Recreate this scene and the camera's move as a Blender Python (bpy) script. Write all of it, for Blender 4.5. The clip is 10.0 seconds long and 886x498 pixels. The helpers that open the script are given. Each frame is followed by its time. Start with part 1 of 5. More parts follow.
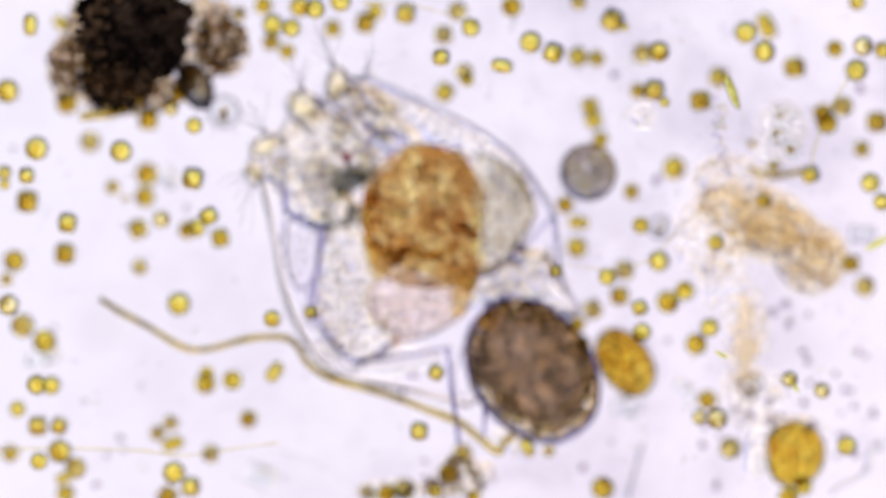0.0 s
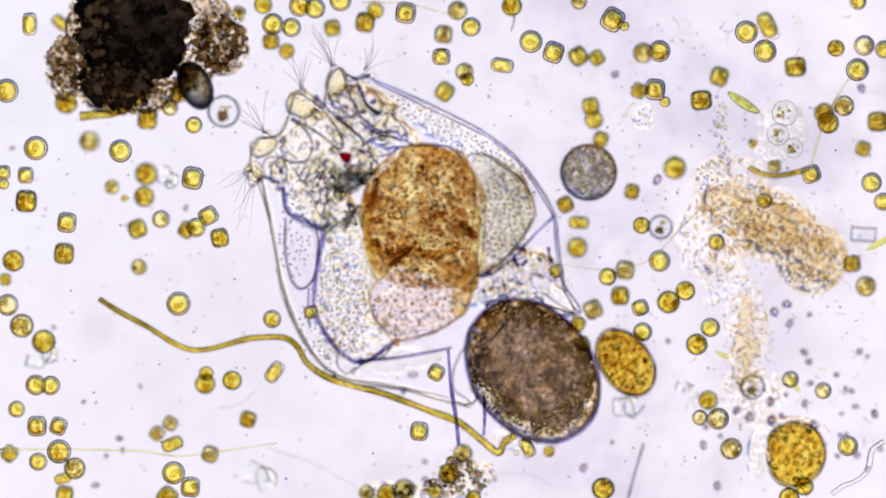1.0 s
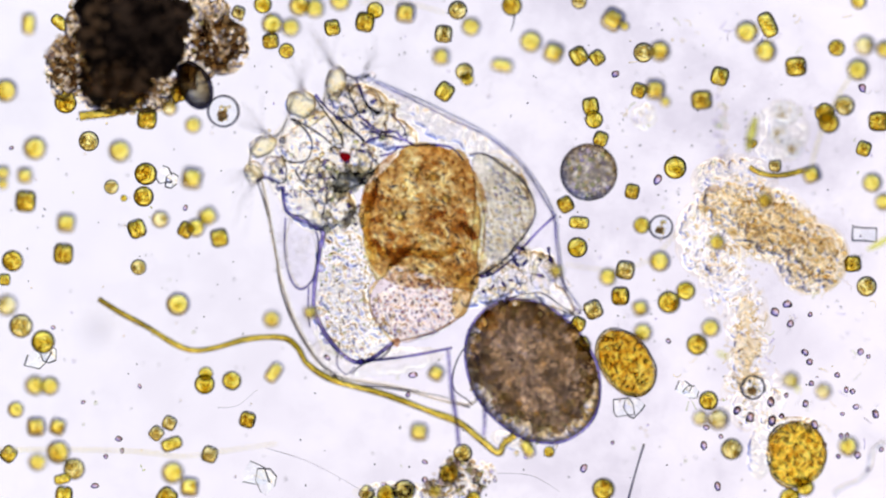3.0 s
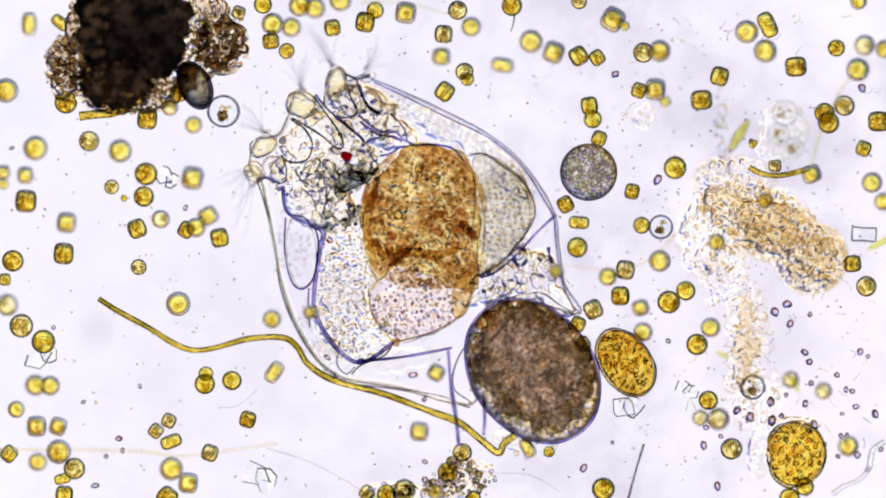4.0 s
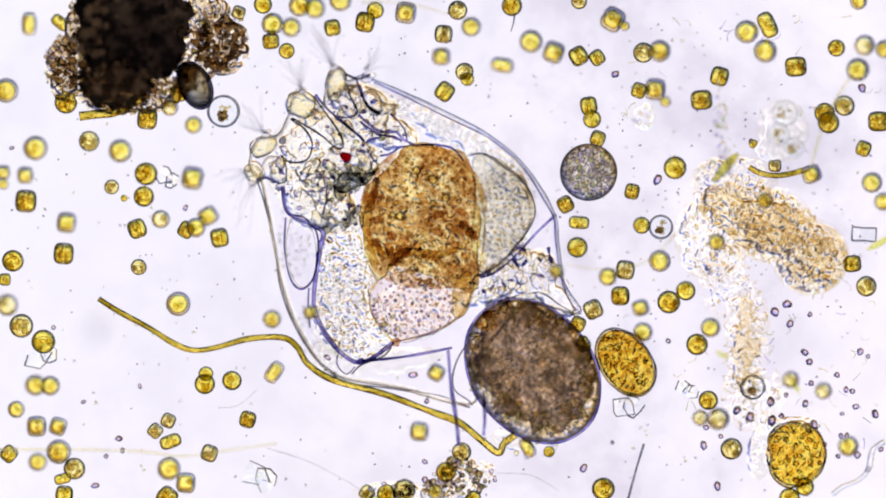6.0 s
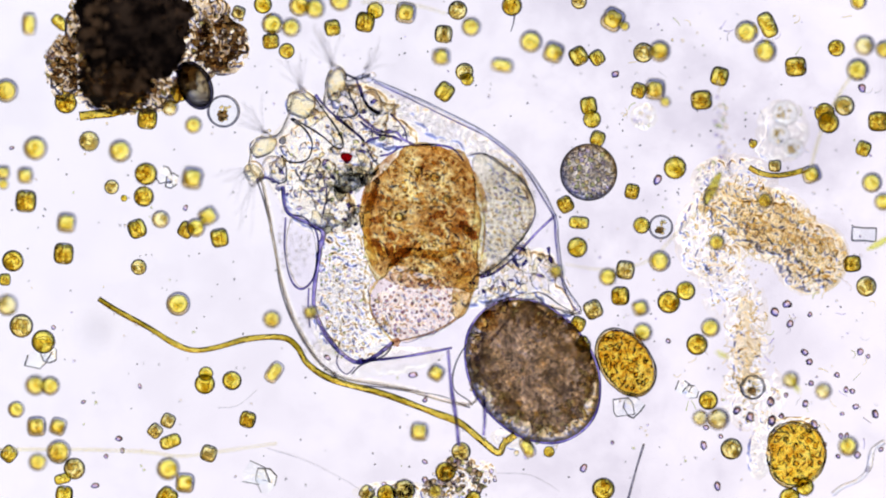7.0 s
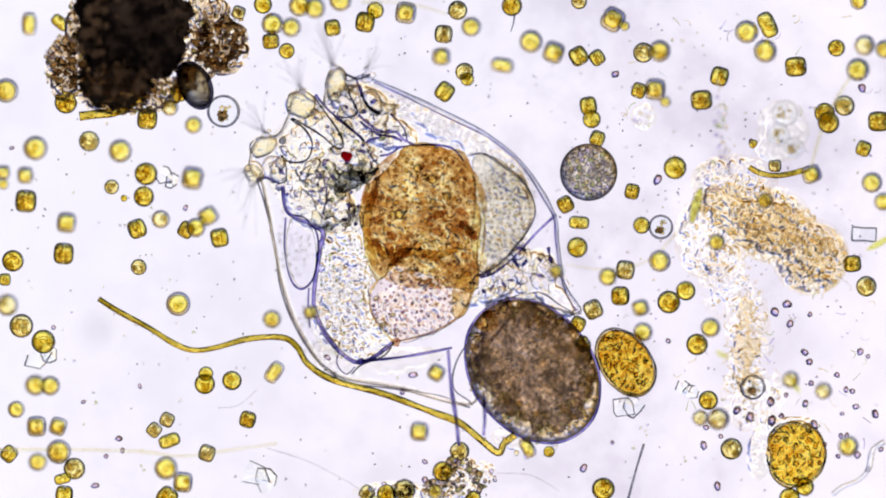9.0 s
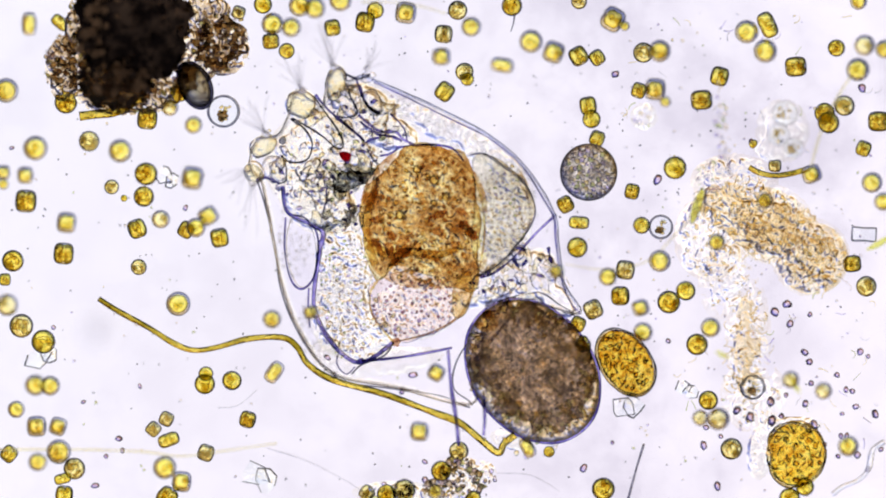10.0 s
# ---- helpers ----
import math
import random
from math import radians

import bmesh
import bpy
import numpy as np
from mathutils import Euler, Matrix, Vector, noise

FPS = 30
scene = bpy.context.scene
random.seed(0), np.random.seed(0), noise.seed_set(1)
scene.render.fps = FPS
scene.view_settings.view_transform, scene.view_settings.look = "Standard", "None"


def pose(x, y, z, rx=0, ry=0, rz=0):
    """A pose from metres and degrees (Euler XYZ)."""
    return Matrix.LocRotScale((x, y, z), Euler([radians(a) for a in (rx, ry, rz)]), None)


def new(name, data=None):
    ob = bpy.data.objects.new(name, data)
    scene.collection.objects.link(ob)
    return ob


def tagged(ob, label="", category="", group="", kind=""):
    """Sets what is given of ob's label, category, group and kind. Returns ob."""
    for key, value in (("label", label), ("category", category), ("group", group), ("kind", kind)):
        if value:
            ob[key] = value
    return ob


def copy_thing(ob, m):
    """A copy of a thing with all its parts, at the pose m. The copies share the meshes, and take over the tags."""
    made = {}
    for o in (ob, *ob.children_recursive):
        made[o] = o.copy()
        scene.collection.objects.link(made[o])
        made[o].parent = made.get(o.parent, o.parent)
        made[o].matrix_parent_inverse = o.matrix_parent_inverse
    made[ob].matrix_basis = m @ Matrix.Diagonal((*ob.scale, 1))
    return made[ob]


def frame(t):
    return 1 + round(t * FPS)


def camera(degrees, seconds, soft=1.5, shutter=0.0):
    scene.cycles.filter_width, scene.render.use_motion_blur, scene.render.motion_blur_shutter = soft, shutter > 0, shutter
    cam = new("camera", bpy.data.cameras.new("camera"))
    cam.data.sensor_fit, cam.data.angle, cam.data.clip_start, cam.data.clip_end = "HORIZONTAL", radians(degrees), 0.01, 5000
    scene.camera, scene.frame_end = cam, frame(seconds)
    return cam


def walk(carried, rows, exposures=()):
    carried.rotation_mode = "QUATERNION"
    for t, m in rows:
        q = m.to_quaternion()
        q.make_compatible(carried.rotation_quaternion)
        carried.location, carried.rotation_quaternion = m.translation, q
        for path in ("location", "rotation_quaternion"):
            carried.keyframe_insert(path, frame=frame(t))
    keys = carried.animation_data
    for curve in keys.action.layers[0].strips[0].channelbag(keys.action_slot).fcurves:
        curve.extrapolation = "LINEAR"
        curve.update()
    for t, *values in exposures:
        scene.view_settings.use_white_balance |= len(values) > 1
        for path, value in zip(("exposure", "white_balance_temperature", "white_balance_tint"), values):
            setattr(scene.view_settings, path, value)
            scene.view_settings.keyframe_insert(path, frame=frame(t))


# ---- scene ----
# A drop of pond water on a glass slide under a microscope, enlarged: one metre of this world is one millimetre of the drop.
# ---- camera: a still, nearly parallel view straight down; only the fine focus travels ----
REACH = 24.0
UNIT = 0.0004
cam = camera(math.degrees(2 * math.atan(784 * UNIT / REACH)), 10.0, soft=1.85)
cam.data.dof.use_dof = True
cam.data.dof.focus_distance = REACH
cam.data.dof.aperture_fstop = 0.55
FOCUS = ((0.0, 0.104), (0.25, 0.090), (0.5, 0.076), (0.75, 0.060), (1.0, 0.047), (1.25, 0.040), (1.5, 0.035), (1.8, 0.029),
         (2.1, 0.019), (2.4, 0.007), (2.7, 0.004), (3.2, 0.012), (3.8, 0.022), (4.2, 0.024), (6.0, 0.024), (10.0, 0.024))
walk(cam, [(t, pose(0, 0, REACH + z)) for t, z in FOCUS],
     ((0.0, -0.04, 6500, 16), (0.5, -0.07, 6500, 13), (1.0, -0.06, 6500, 13), (1.5, -0.04, 6500, 15), (2.0, 0.0, 6500, 16), (2.5, 0.0, 6500, 12), (3.2, 0.0, 6500, 11), (10.0, 0.0, 6500, 11)))

# ---- light: a lamp disc under the stage; the room round it is dim ----
world = bpy.data.worlds.new("dim_room")
scene.world = world
world.use_nodes = True
world.node_tree.nodes["Background"].inputs[0].default_value = (0.50, 0.48, 0.62, 1)
world.node_tree.nodes["Background"].inputs[1].default_value = 0.22
scene.view_settings.exposure = 0.0


def spot(u, v, z=0.0):
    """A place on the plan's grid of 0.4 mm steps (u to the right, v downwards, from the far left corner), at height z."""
    s = (REACH - z) / REACH
    return Vector(((u - 784) * UNIT * s, (441 - v) * UNIT * s, z))


# ---- materials ----
def shader(name):
    m = bpy.data.materials.new(name)
    m.use_nodes = True
    nt = m.node_tree
    nt.nodes.clear()
    out = nt.nodes.new("ShaderNodeOutputMaterial")
    return m, nt, out


def tissue(name, dark, light, ior=1.08, grain=500.0, bump=0.0, low=0.35, high=0.65, rough=0.0, solid=0.0, cells=False, fine=1.0, relief=0.0, motley=(), each=False):
    """Clear living matter: light passes, bends and is filtered between the colours dark and light by a grain."""
    m, nt, out = shader(name)
    n, l = nt.nodes.new, nt.links.new
    co, info, add = n("ShaderNodeTexCoord"), n("ShaderNodeObjectInfo"), n("ShaderNodeVectorMath")
    add.operation = "MULTIPLY_ADD"
    add.inputs[1].default_value = (1, 1, 1)
    l(co.outputs["Object"], add.inputs[0])
    l(info.outputs["Random"], add.inputs[2])
    big = n("ShaderNodeTexNoise")
    big.inputs["Scale"].default_value = grain * 0.22
    big.inputs["Detail"].default_value = 3
    l(add.outputs[0], big.inputs["Vector"])
    if cells:
        small = n("ShaderNodeTexVoronoi")
        value = small.outputs["Distance"]
    else:
        small = n("ShaderNodeTexNoise")
        small.inputs["Detail"].default_value = 4
        small.inputs["Roughness"].default_value = 0.65
        value = small.outputs["Fac"]
    small.inputs["Scale"].default_value = grain
    l(add.outputs[0], small.inputs["Vector"])
    mixed = n("ShaderNodeMath")
    mixed.operation = "MULTIPLY_ADD"
    mixed.inputs[1].default_value = 0.6 * fine
    l(value, mixed.inputs[0])
    part_big = n("ShaderNodeMath")
    part_big.operation = "MULTIPLY"
    part_big.inputs[1].default_value = 1 - 0.6 * fine
    l(big.outputs["Fac"], part_big.inputs[0])
    l(part_big.outputs[0], mixed.inputs[2])
    ramp = n("ShaderNodeValToRGB")
    ramp.color_ramp.elements[0].position, ramp.color_ramp.elements[0].color = low, (*dark, 1)
    ramp.color_ramp.elements[1].position, ramp.color_ramp.elements[1].color = high, (*light, 1)
    l(mixed.outputs[0], ramp.inputs[0])
    colour = ramp.outputs[0]
    if motley:
        # each loose grain, or each whole piece, takes one of several hues
        loose, hues, dye = n("ShaderNodeNewGeometry"), n("ShaderNodeValToRGB"), n("ShaderNodeMix")
        hues.color_ramp.interpolation = "CONSTANT"
        el = hues.color_ramp.elements
        while len(el) < len(motley):
            el.new(0.5)
        for k, c in enumerate(motley):
            el[k].position, el[k].color = k / len(motley), (*c, 1)
        l(info.outputs["Random"] if each else loose.outputs["Random Per Island"], hues.inputs[0])
        dye.data_type, dye.blend_type = "RGBA", "MULTIPLY"
        dye.inputs[0].default_value = 1.0
        l(colour, dye.inputs[6])
        l(hues.outputs[0], dye.inputs[7])
        colour = dye.outputs[2]
    bend = n("ShaderNodeBsdfRefraction")
    bend.inputs["IOR"].default_value = ior
    bend.inputs["Roughness"].default_value = rough
    l(colour, bend.inputs["Color"])
    if bump:
        b = n("ShaderNodeBump")
        b.inputs["Strength"].default_value = bump
        b.inputs["Distance"].default_value = relief or 2.2 / grain
        l(value, b.inputs["Height"])
        l(b.outputs[0], bend.inputs["Normal"])
    last = bend.outputs[0]
    if solid:
        body, mix = n("ShaderNodeBsdfDiffuse"), n("ShaderNodeMixShader")
        l(colour, body.inputs["Color"])
        mix.inputs[0].default_value = solid
        l(last, mix.inputs[1])
        l(body.outputs[0], mix.inputs[2])
        last = mix.outputs[0]
    l(last, out.inputs["Surface"])
    return m


def lamp_glow():
    """A condenser lamp: an even middle, an added hotter ring for glints, then painted colour fringes as it fades."""
    m, nt, out = shader("lamp_glow")
    n, l = nt.nodes.new, nt.links.new
    e, co, far = n("ShaderNodeEmission"), n("ShaderNodeTexCoord"), n("ShaderNodeVectorMath")
    far.operation = "LENGTH"
    l(co.outputs["Object"], far.inputs[0])
    scale = n("ShaderNodeMath")
    scale.operation = "DIVIDE"
    scale.inputs[1].default_value = 3.2
    l(far.outputs["Value"], scale.inputs[0])
    even = (0.688, 0.654, 0.714)
    # hot, blue and gold are painted in to colour the rims of whatever refracts
    near, hot, warm_ring = ((0.0, even), (0.22, even)), (0.28, (1.04, 1.02, 1.03)), (0.37, (1.0, 0.94, 0.88))
    blue = (*near, hot, warm_ring, (0.42, (0.44, 0.48, 0.84)), (0.54, (0.25, 0.29, 0.62)), (0.72, (0.15, 0.17, 0.38)), (1.0, (0.08, 0.08, 0.12)))
    gold = (*near, hot, warm_ring, (0.42, (0.92, 0.72, 0.46)), (0.54, (0.56, 0.40, 0.21)), (0.72, (0.32, 0.20, 0.09)), (1.0, (0.12, 0.08, 0.05)))
    ramps = []
    for stops in (blue, gold):
        ramp = n("ShaderNodeValToRGB")
        el = ramp.color_ramp.elements
        while len(el) < len(stops):
            el.new(0.5)
        for k, (p, c) in enumerate(stops):
            el[k].position, el[k].color = p, (*c, 1)
        l(scale.outputs[0], ramp.inputs[0])
        ramps.append(ramp)
    across, lean, fringe = n("ShaderNodeVectorMath"), n("ShaderNodeMapRange"), n("ShaderNodeMix")
    across.operation = "DOT_PRODUCT"
    across.inputs[1].default_value = (-0.6, -0.8, 0)
    l(co.outputs["Object"], across.inputs[0])
    lean.inputs["From Min"].default_value, lean.inputs["From Max"].default_value = -0.8, 0.8
    l(across.outputs["Value"], lean.inputs["Value"])
    fringe.data_type = "RGBA"
    l(lean.outputs[0], fringe.inputs[0])
    l(ramps[0].outputs[0], fringe.inputs[6])
    l(ramps[1].outputs[0], fringe.inputs[7])
    # a slope painted into the lamp's colour: one corner of the field is brighter and warmer
    slope, warm, tint = n("ShaderNodeVectorMath"), n("ShaderNodeMix"), n("ShaderNodeMapRange")
    slope.operation = "DOT_PRODUCT"
    slope.inputs[1].default_value = (0.85, -0.95, 0)
    l(co.outputs["Object"], slope.inputs[0])
    tint.inputs["From Min"].default_value, tint.inputs["From Max"].default_value = -0.45, 0.45
    l(slope.outputs["Value"], tint.inputs["Value"])
    warm.data_type, warm.blend_type = "RGBA", "MULTIPLY"
    warm.inputs[0].default_value = 1.0
    side = n("ShaderNodeValToRGB")
    side.color_ramp.elements[0].color, side.color_ramp.elements[1].color = (0.945, 0.965, 0.99, 1), (1.0, 0.985, 1.0, 1)
    l(tint.outputs[0], side.inputs[0])
    l(fringe.outputs[2], warm.inputs[6])
    l(side.outputs[0], warm.inputs[7])
    l(warm.outputs[2], e.inputs["Color"])
    e.inputs["Strength"].default_value = 1.49
    l(e.outputs[0], out.inputs["Surface"])
    return m


def slide_glass():
    """Polished glass with faint dried smears of pond slime, thicker on one half."""
    m, nt, out = shader("slide_glass")
    n, l = nt.nodes.new, nt.links.new
    clear, gloss, mix, edge = n("ShaderNodeBsdfTransparent"), n("ShaderNodeBsdfGlossy"), n("ShaderNodeMixShader"), n("ShaderNodeFresnel")
    co, film, mottle, both, ramp = n("ShaderNodeTexCoord"), n("ShaderNodeTexNoise"), n("ShaderNodeTexNoise"), n("ShaderNodeMath"), n("ShaderNodeValToRGB")
    side, where, stain, plain = n("ShaderNodeSeparateXYZ"), n("ShaderNodeMapRange"), n("ShaderNodeMix"), n("ShaderNodeRGB")
    film.inputs["Scale"].default_value, film.inputs["Detail"].default_value, film.inputs["Distortion"].default_value = 9.0, 4, 0.8
    mottle.inputs["Scale"].default_value, mottle.inputs["Detail"].default_value = 48.0, 5
    for tex in (film, mottle):
        l(co.outputs["Object"], tex.inputs["Vector"])
    both.operation = "MULTIPLY_ADD"
    both.inputs[1].default_value = 0.6
    l(mottle.outputs["Fac"], both.inputs[0])
    l(film.outputs["Fac"], both.inputs[2])
    el = ramp.color_ramp.elements
    el.new(0.5)
    for e, p, c in zip(el, (0.64, 0.79, 0.93), ((0.87, 0.865, 0.89), (0.96, 0.96, 0.97), (1.0, 1.0, 1.0))):
        e.position, e.color = p, (*c, 1)
    l(both.outputs[0], ramp.inputs[0])
    l(co.outputs["Object"], side.inputs[0])
    where.inputs["From Min"].default_value, where.inputs["From Max"].default_value = -0.15, 0.12
    where.inputs["To Min"].default_value, where.inputs["To Max"].default_value = 0.35, 1.0
    l(side.outputs["X"], where.inputs["Value"])
    stain.data_type = "RGBA"
    plain.outputs[0].default_value = (0.985, 0.988, 0.986, 1)
    l(where.outputs[0], stain.inputs[0])
    l(plain.outputs[0], stain.inputs[6])
    l(ramp.outputs[0], stain.inputs[7])
    l(stain.outputs[2], clear.inputs["Color"])
    gloss.inputs["Roughness"].default_value = 0.02
    edge.inputs["IOR"].default_value = 1.15
    l(edge.outputs[0], mix.inputs[0])
    l(clear.outputs[0], mix.inputs[1])
    l(gloss.outputs[0], mix.inputs[2])
    l(mix.outputs[0], out.inputs["Surface"])
    return m


GLOW, GLASS = lamp_glow(), slide_glass()
PASTEL = ((1.0, 0.96, 0.78), (0.88, 0.85, 0.99), (1.0, 1.0, 1.0), (0.88, 0.92, 0.72), (1.0, 0.98, 0.95), (0.86, 0.84, 0.88))
GILT = ((1.0, 1.0, 0.98), (0.98, 0.95, 0.78), (1.0, 1.0, 0.98), (0.96, 0.90, 0.66), (0.98, 0.98, 0.88))
RUST = ((1.0, 0.94, 0.78), (0.92, 0.82, 0.70), (1.0, 1.0, 0.94), (0.84, 0.68, 0.54), (0.92, 0.86, 0.90), (1.0, 0.97, 0.88))
WALL = tissue("clear_cell_wall", (0.98, 0.96, 0.86), (1.0, 0.99, 0.95), 0.940, 2.2, 0.3, low=0.36, high=0.60, relief=0.0008)
TIGHT_WALL = tissue("yellowish_cell_wall", (0.98, 0.94, 0.74), (1.0, 0.99, 0.88), 0.952, 2.2, 0.3, low=0.36, high=0.60, relief=0.0008)
SHEATH = tissue("thin_sheath", (0.92, 0.84, 0.58), (1.0, 0.97, 0.84), 0.97, 200, 0.3)
GOLD_SAP = tissue("golden_protoplast", (0.99, 0.93, 0.34), (1.0, 0.99, 0.64), 0.952, 1.6, 0.5, low=0.36, high=0.62, relief=0.03)
AMBER_SAP = tissue("amber_protoplast", (0.97, 0.87, 0.30), (1.0, 0.97, 0.58), 0.950, 1.6, 0.5, low=0.36, high=0.62, relief=0.03)
PALE_SAP = tissue("pale_protoplast", (0.99, 0.96, 0.62), (1.0, 0.995, 0.86), 0.955, 1.6, 0.6, low=0.36, high=0.62, relief=0.04)
GOLD = tissue("golden_plastid", (0.94, 0.86, 0.56), (1.0, 0.99, 0.92), 0.962, 2.8, 0.8, low=0.40, high=0.58, relief=0.04, motley=GILT, each=True)
AMBER = tissue("amber_plastid", (0.86, 0.74, 0.46), (1.0, 0.98, 0.86), 0.955, 2.8, 0.8, low=0.40, high=0.58, relief=0.04, motley=GILT, each=True)
GOLD_BODY = tissue("golden_body", (0.98, 0.90, 0.42), (1.0, 0.985, 0.72), 1.03, 180, 0.6, low=0.40, high=0.6)
AMBER_BODY = tissue("amber_body", (0.80, 0.58, 0.24), (1.0, 0.98, 0.78), 1.15, 160, 0.0, low=0.36, high=0.56)
UMBER = tissue("umber_detritus", (0.32, 0.23, 0.13), (0.90, 0.76, 0.52), 1.08, 160, 0.5, solid=0.06)
GREY_WALL = tissue("grey_cell_wall", (0.88, 0.88, 0.90), (0.98, 0.98, 0.98), 1.085, 300, 0.05)
SEPTUM = tissue("cell_septum", (0.78, 0.60, 0.26), (0.95, 0.84, 0.48), 0.945, 2.0, 0.2)
PALE = tissue("pale_plastid", (0.88, 0.78, 0.48), (1.0, 0.98, 0.84), 0.93, 3.2, 0.8, low=0.40, high=0.58, relief=0.03)
OIL = tissue("oil", (0.92, 0.86, 0.60), (1.0, 0.98, 0.86), 0.90, 300, 0.05)
GREEN = tissue("green_plastid", (0.80, 0.82, 0.34), (0.97, 0.97, 0.64), 1.07, 260, 0.3)
SHELL = tissue("lorica", (0.97, 0.965, 0.985), (1.0, 1.0, 1.0), 0.988, 160, 0.30)
JELLY = tissue("clear_tissue", (0.97, 0.96, 0.98), (1.0, 1.0, 1.0), 1.04, 130, 1.0)
BUBBLE = tissue("tissue_clump", (0.96, 0.95, 0.98), (1.0, 1.0, 1.0), 1.07, 240, 0.3)
GRAIN = tissue("clear_grain", (0.93, 0.92, 0.92), (1.0, 1.0, 1.0), 1.17, 240, 0.1)
YELLOWISH = tissue("yellowish_lobe", (0.97, 0.935, 0.75), (1.0, 0.99, 0.90), 1.05, 110, 1.0)
GRANULAR = tissue("granular_tissue", (0.95, 0.95, 0.91), (1.0, 1.0, 0.99), 1.14, 120, 0.0, low=0.42, high=0.6)
BEIGE = tissue("yolk_gland_tissue", (0.82, 0.80, 0.70), (0.99, 0.98, 0.91), 1.045, 260, 1.0, low=0.40, high=0.60)
BROWN = tissue("stomach_tissue", (0.60, 0.40, 0.19), (1.0, 0.97, 0.74), 1.02, 230, 0.6, low=0.40, high=0.57, fine=0.7)
FOOD = tissue("food_grain", (0.90, 0.78, 0.52), (1.0, 0.98, 0.84), 1.12, 300, 0.2, motley=RUST)
TAN = tissue("tan_tissue", (0.88, 0.76, 0.48), (1.0, 0.97, 0.82), 1.04, 220, 1.0, low=0.42, high=0.6)
PINK = tissue("intestine_tissue", (0.93, 0.86, 0.84), (1.0, 0.985, 0.98), 1.03, 200, 0.6, low=0.42, high=0.6)
YOLK = tissue("egg_yolk", (0.21, 0.175, 0.165), (0.93, 0.84, 0.76), 1.012, 400, 0.8, low=0.38, high=0.66, fine=1.0)
EGGSHELL = tissue("egg_shell", (0.94, 0.92, 0.97), (1.0, 0.99, 0.97), 1.075, 260, 0.15)
# violet stands in for the lens's purple colour fringe at edges
VIOLET = tissue("violet_fringe", (0.20, 0.18, 0.44), (0.66, 0.62, 0.88), 1.09, 90, 0.4, low=0.40, high=0.60)
LINE = tissue("dark_membrane", (0.34, 0.34, 0.40), (0.66, 0.67, 0.70), 1.10, 300, 0.1)
RED = tissue("eye_pigment", (0.35, 0.01, 0.03), (0.55, 0.03, 0.08), 1.05, 500, 0.2)
SMUDGE = tissue("chewing_muscle", (0.50, 0.51, 0.48), (0.96, 0.97, 0.94), 1.05, 160, 1.0)
HAIR = tissue("cilium", (0.78, 0.78, 0.80), (0.92, 0.92, 0.94), 1.05, 300)
THREAD = tissue("brown_filament", (0.56, 0.49, 0.12), (0.97, 0.87, 0.38), 0.892, 60, 0.6, low=0.40, high=0.58)
FIBRE = tissue("yellow_fibre", (0.88, 0.85, 0.66), (0.98, 0.97, 0.82), 1.06, 260)
SOOT = tissue("black_detritus", (0.05, 0.036, 0.028), (0.62, 0.42, 0.24), 1.08, 90, 0.6, low=0.48, high=0.72, solid=0.7)
CRUST = tissue("brown_detritus", (0.60, 0.52, 0.40), (1.0, 0.96, 0.84), 1.12, 150, 0.5, motley=PASTEL)
FLOC = tissue("floc_grain", (0.95, 0.89, 0.72), (1.0, 0.985, 0.93), 1.06, 260, 0.3, motley=((1.0, 0.97, 0.86), (1.0, 1.0, 0.98), (0.98, 0.93, 0.80), (0.93, 0.91, 0.97), (1.0, 0.96, 0.80)))
FLOC_DYE = tissue("brown_floc_slime", (0.92, 0.84, 0.66), (1.0, 0.985, 0.93), 1.13, 90, 0.0, low=0.38, high=0.60)
FLOC_BED = tissue("floc_bed", (0.975, 0.955, 0.91), (1.0, 0.998, 0.985), 1.20, 110, 0.0, low=0.42, high=0.60)
FLAKE = tissue("silica_flake", (0.93, 0.95, 0.95), (1.0, 1.0, 1.0), 1.12, 150, 0.3)
GRIT = tissue("grit", (0.66, 0.56, 0.72), (0.96, 0.92, 0.98), 1.22, 300, 0.1)
GREY = tissue("grey_cell_contents", (0.58, 0.55, 0.49), (1.0, 0.98, 0.90), 1.05, 260, 1.0, low=0.42, high=0.58)


INK = tissue("jaw_line", (0.10, 0.10, 0.16), (0.34, 0.34, 0.42), 1.10, 200, 0.1)
BEAD = tissue("clear_bead", (0.97, 0.97, 0.96), (1.0, 1.0, 1.0), 1.10, 240, 0.1, motley=PASTEL)
PINK_BEAD = tissue("pinkish_bead", (0.92, 0.84, 0.84), (1.0, 0.97, 0.97), 1.10, 240, 0.1, motley=((1.0, 0.96, 0.96), (0.66, 0.54, 0.60), (1.0, 1.0, 1.0), (0.84, 0.78, 0.90), (0.97, 0.90, 0.84)))
WEB = tissue("crumpled_tissue", (0.96, 0.95, 0.91), (1.0, 1.0, 0.98), 1.13, 120, 0.0, low=0.40, high=0.58)
PATCH = tissue("brown_patch", (0.70, 0.50, 0.38), (0.97, 0.86, 0.68), 1.012, 120, 0.5, low=0.40, high=0.62)
DISC = tissue("empty_cell_film", (0.93, 0.95, 0.96), (0.99, 1.0, 1.0), 1.02, 150, 0.4)
YOLK_BEAD = tissue("yolk_bead", (0.96, 0.95, 0.90), (1.0, 1.0, 0.97), 1.095, 240, 0.1, motley=((1.0, 0.95, 0.74), (0.97, 0.90, 0.68), (1.0, 1.0, 0.94), (0.88, 0.80, 0.62), (0.90, 0.90, 0.98), (0.92, 0.94, 0.74)))
HUSK = tissue("dark_husk", (0.45, 0.42, 0.34), (0.97, 0.97, 0.88), 1.17, 90, 0.5, low=0.40, high=0.6)
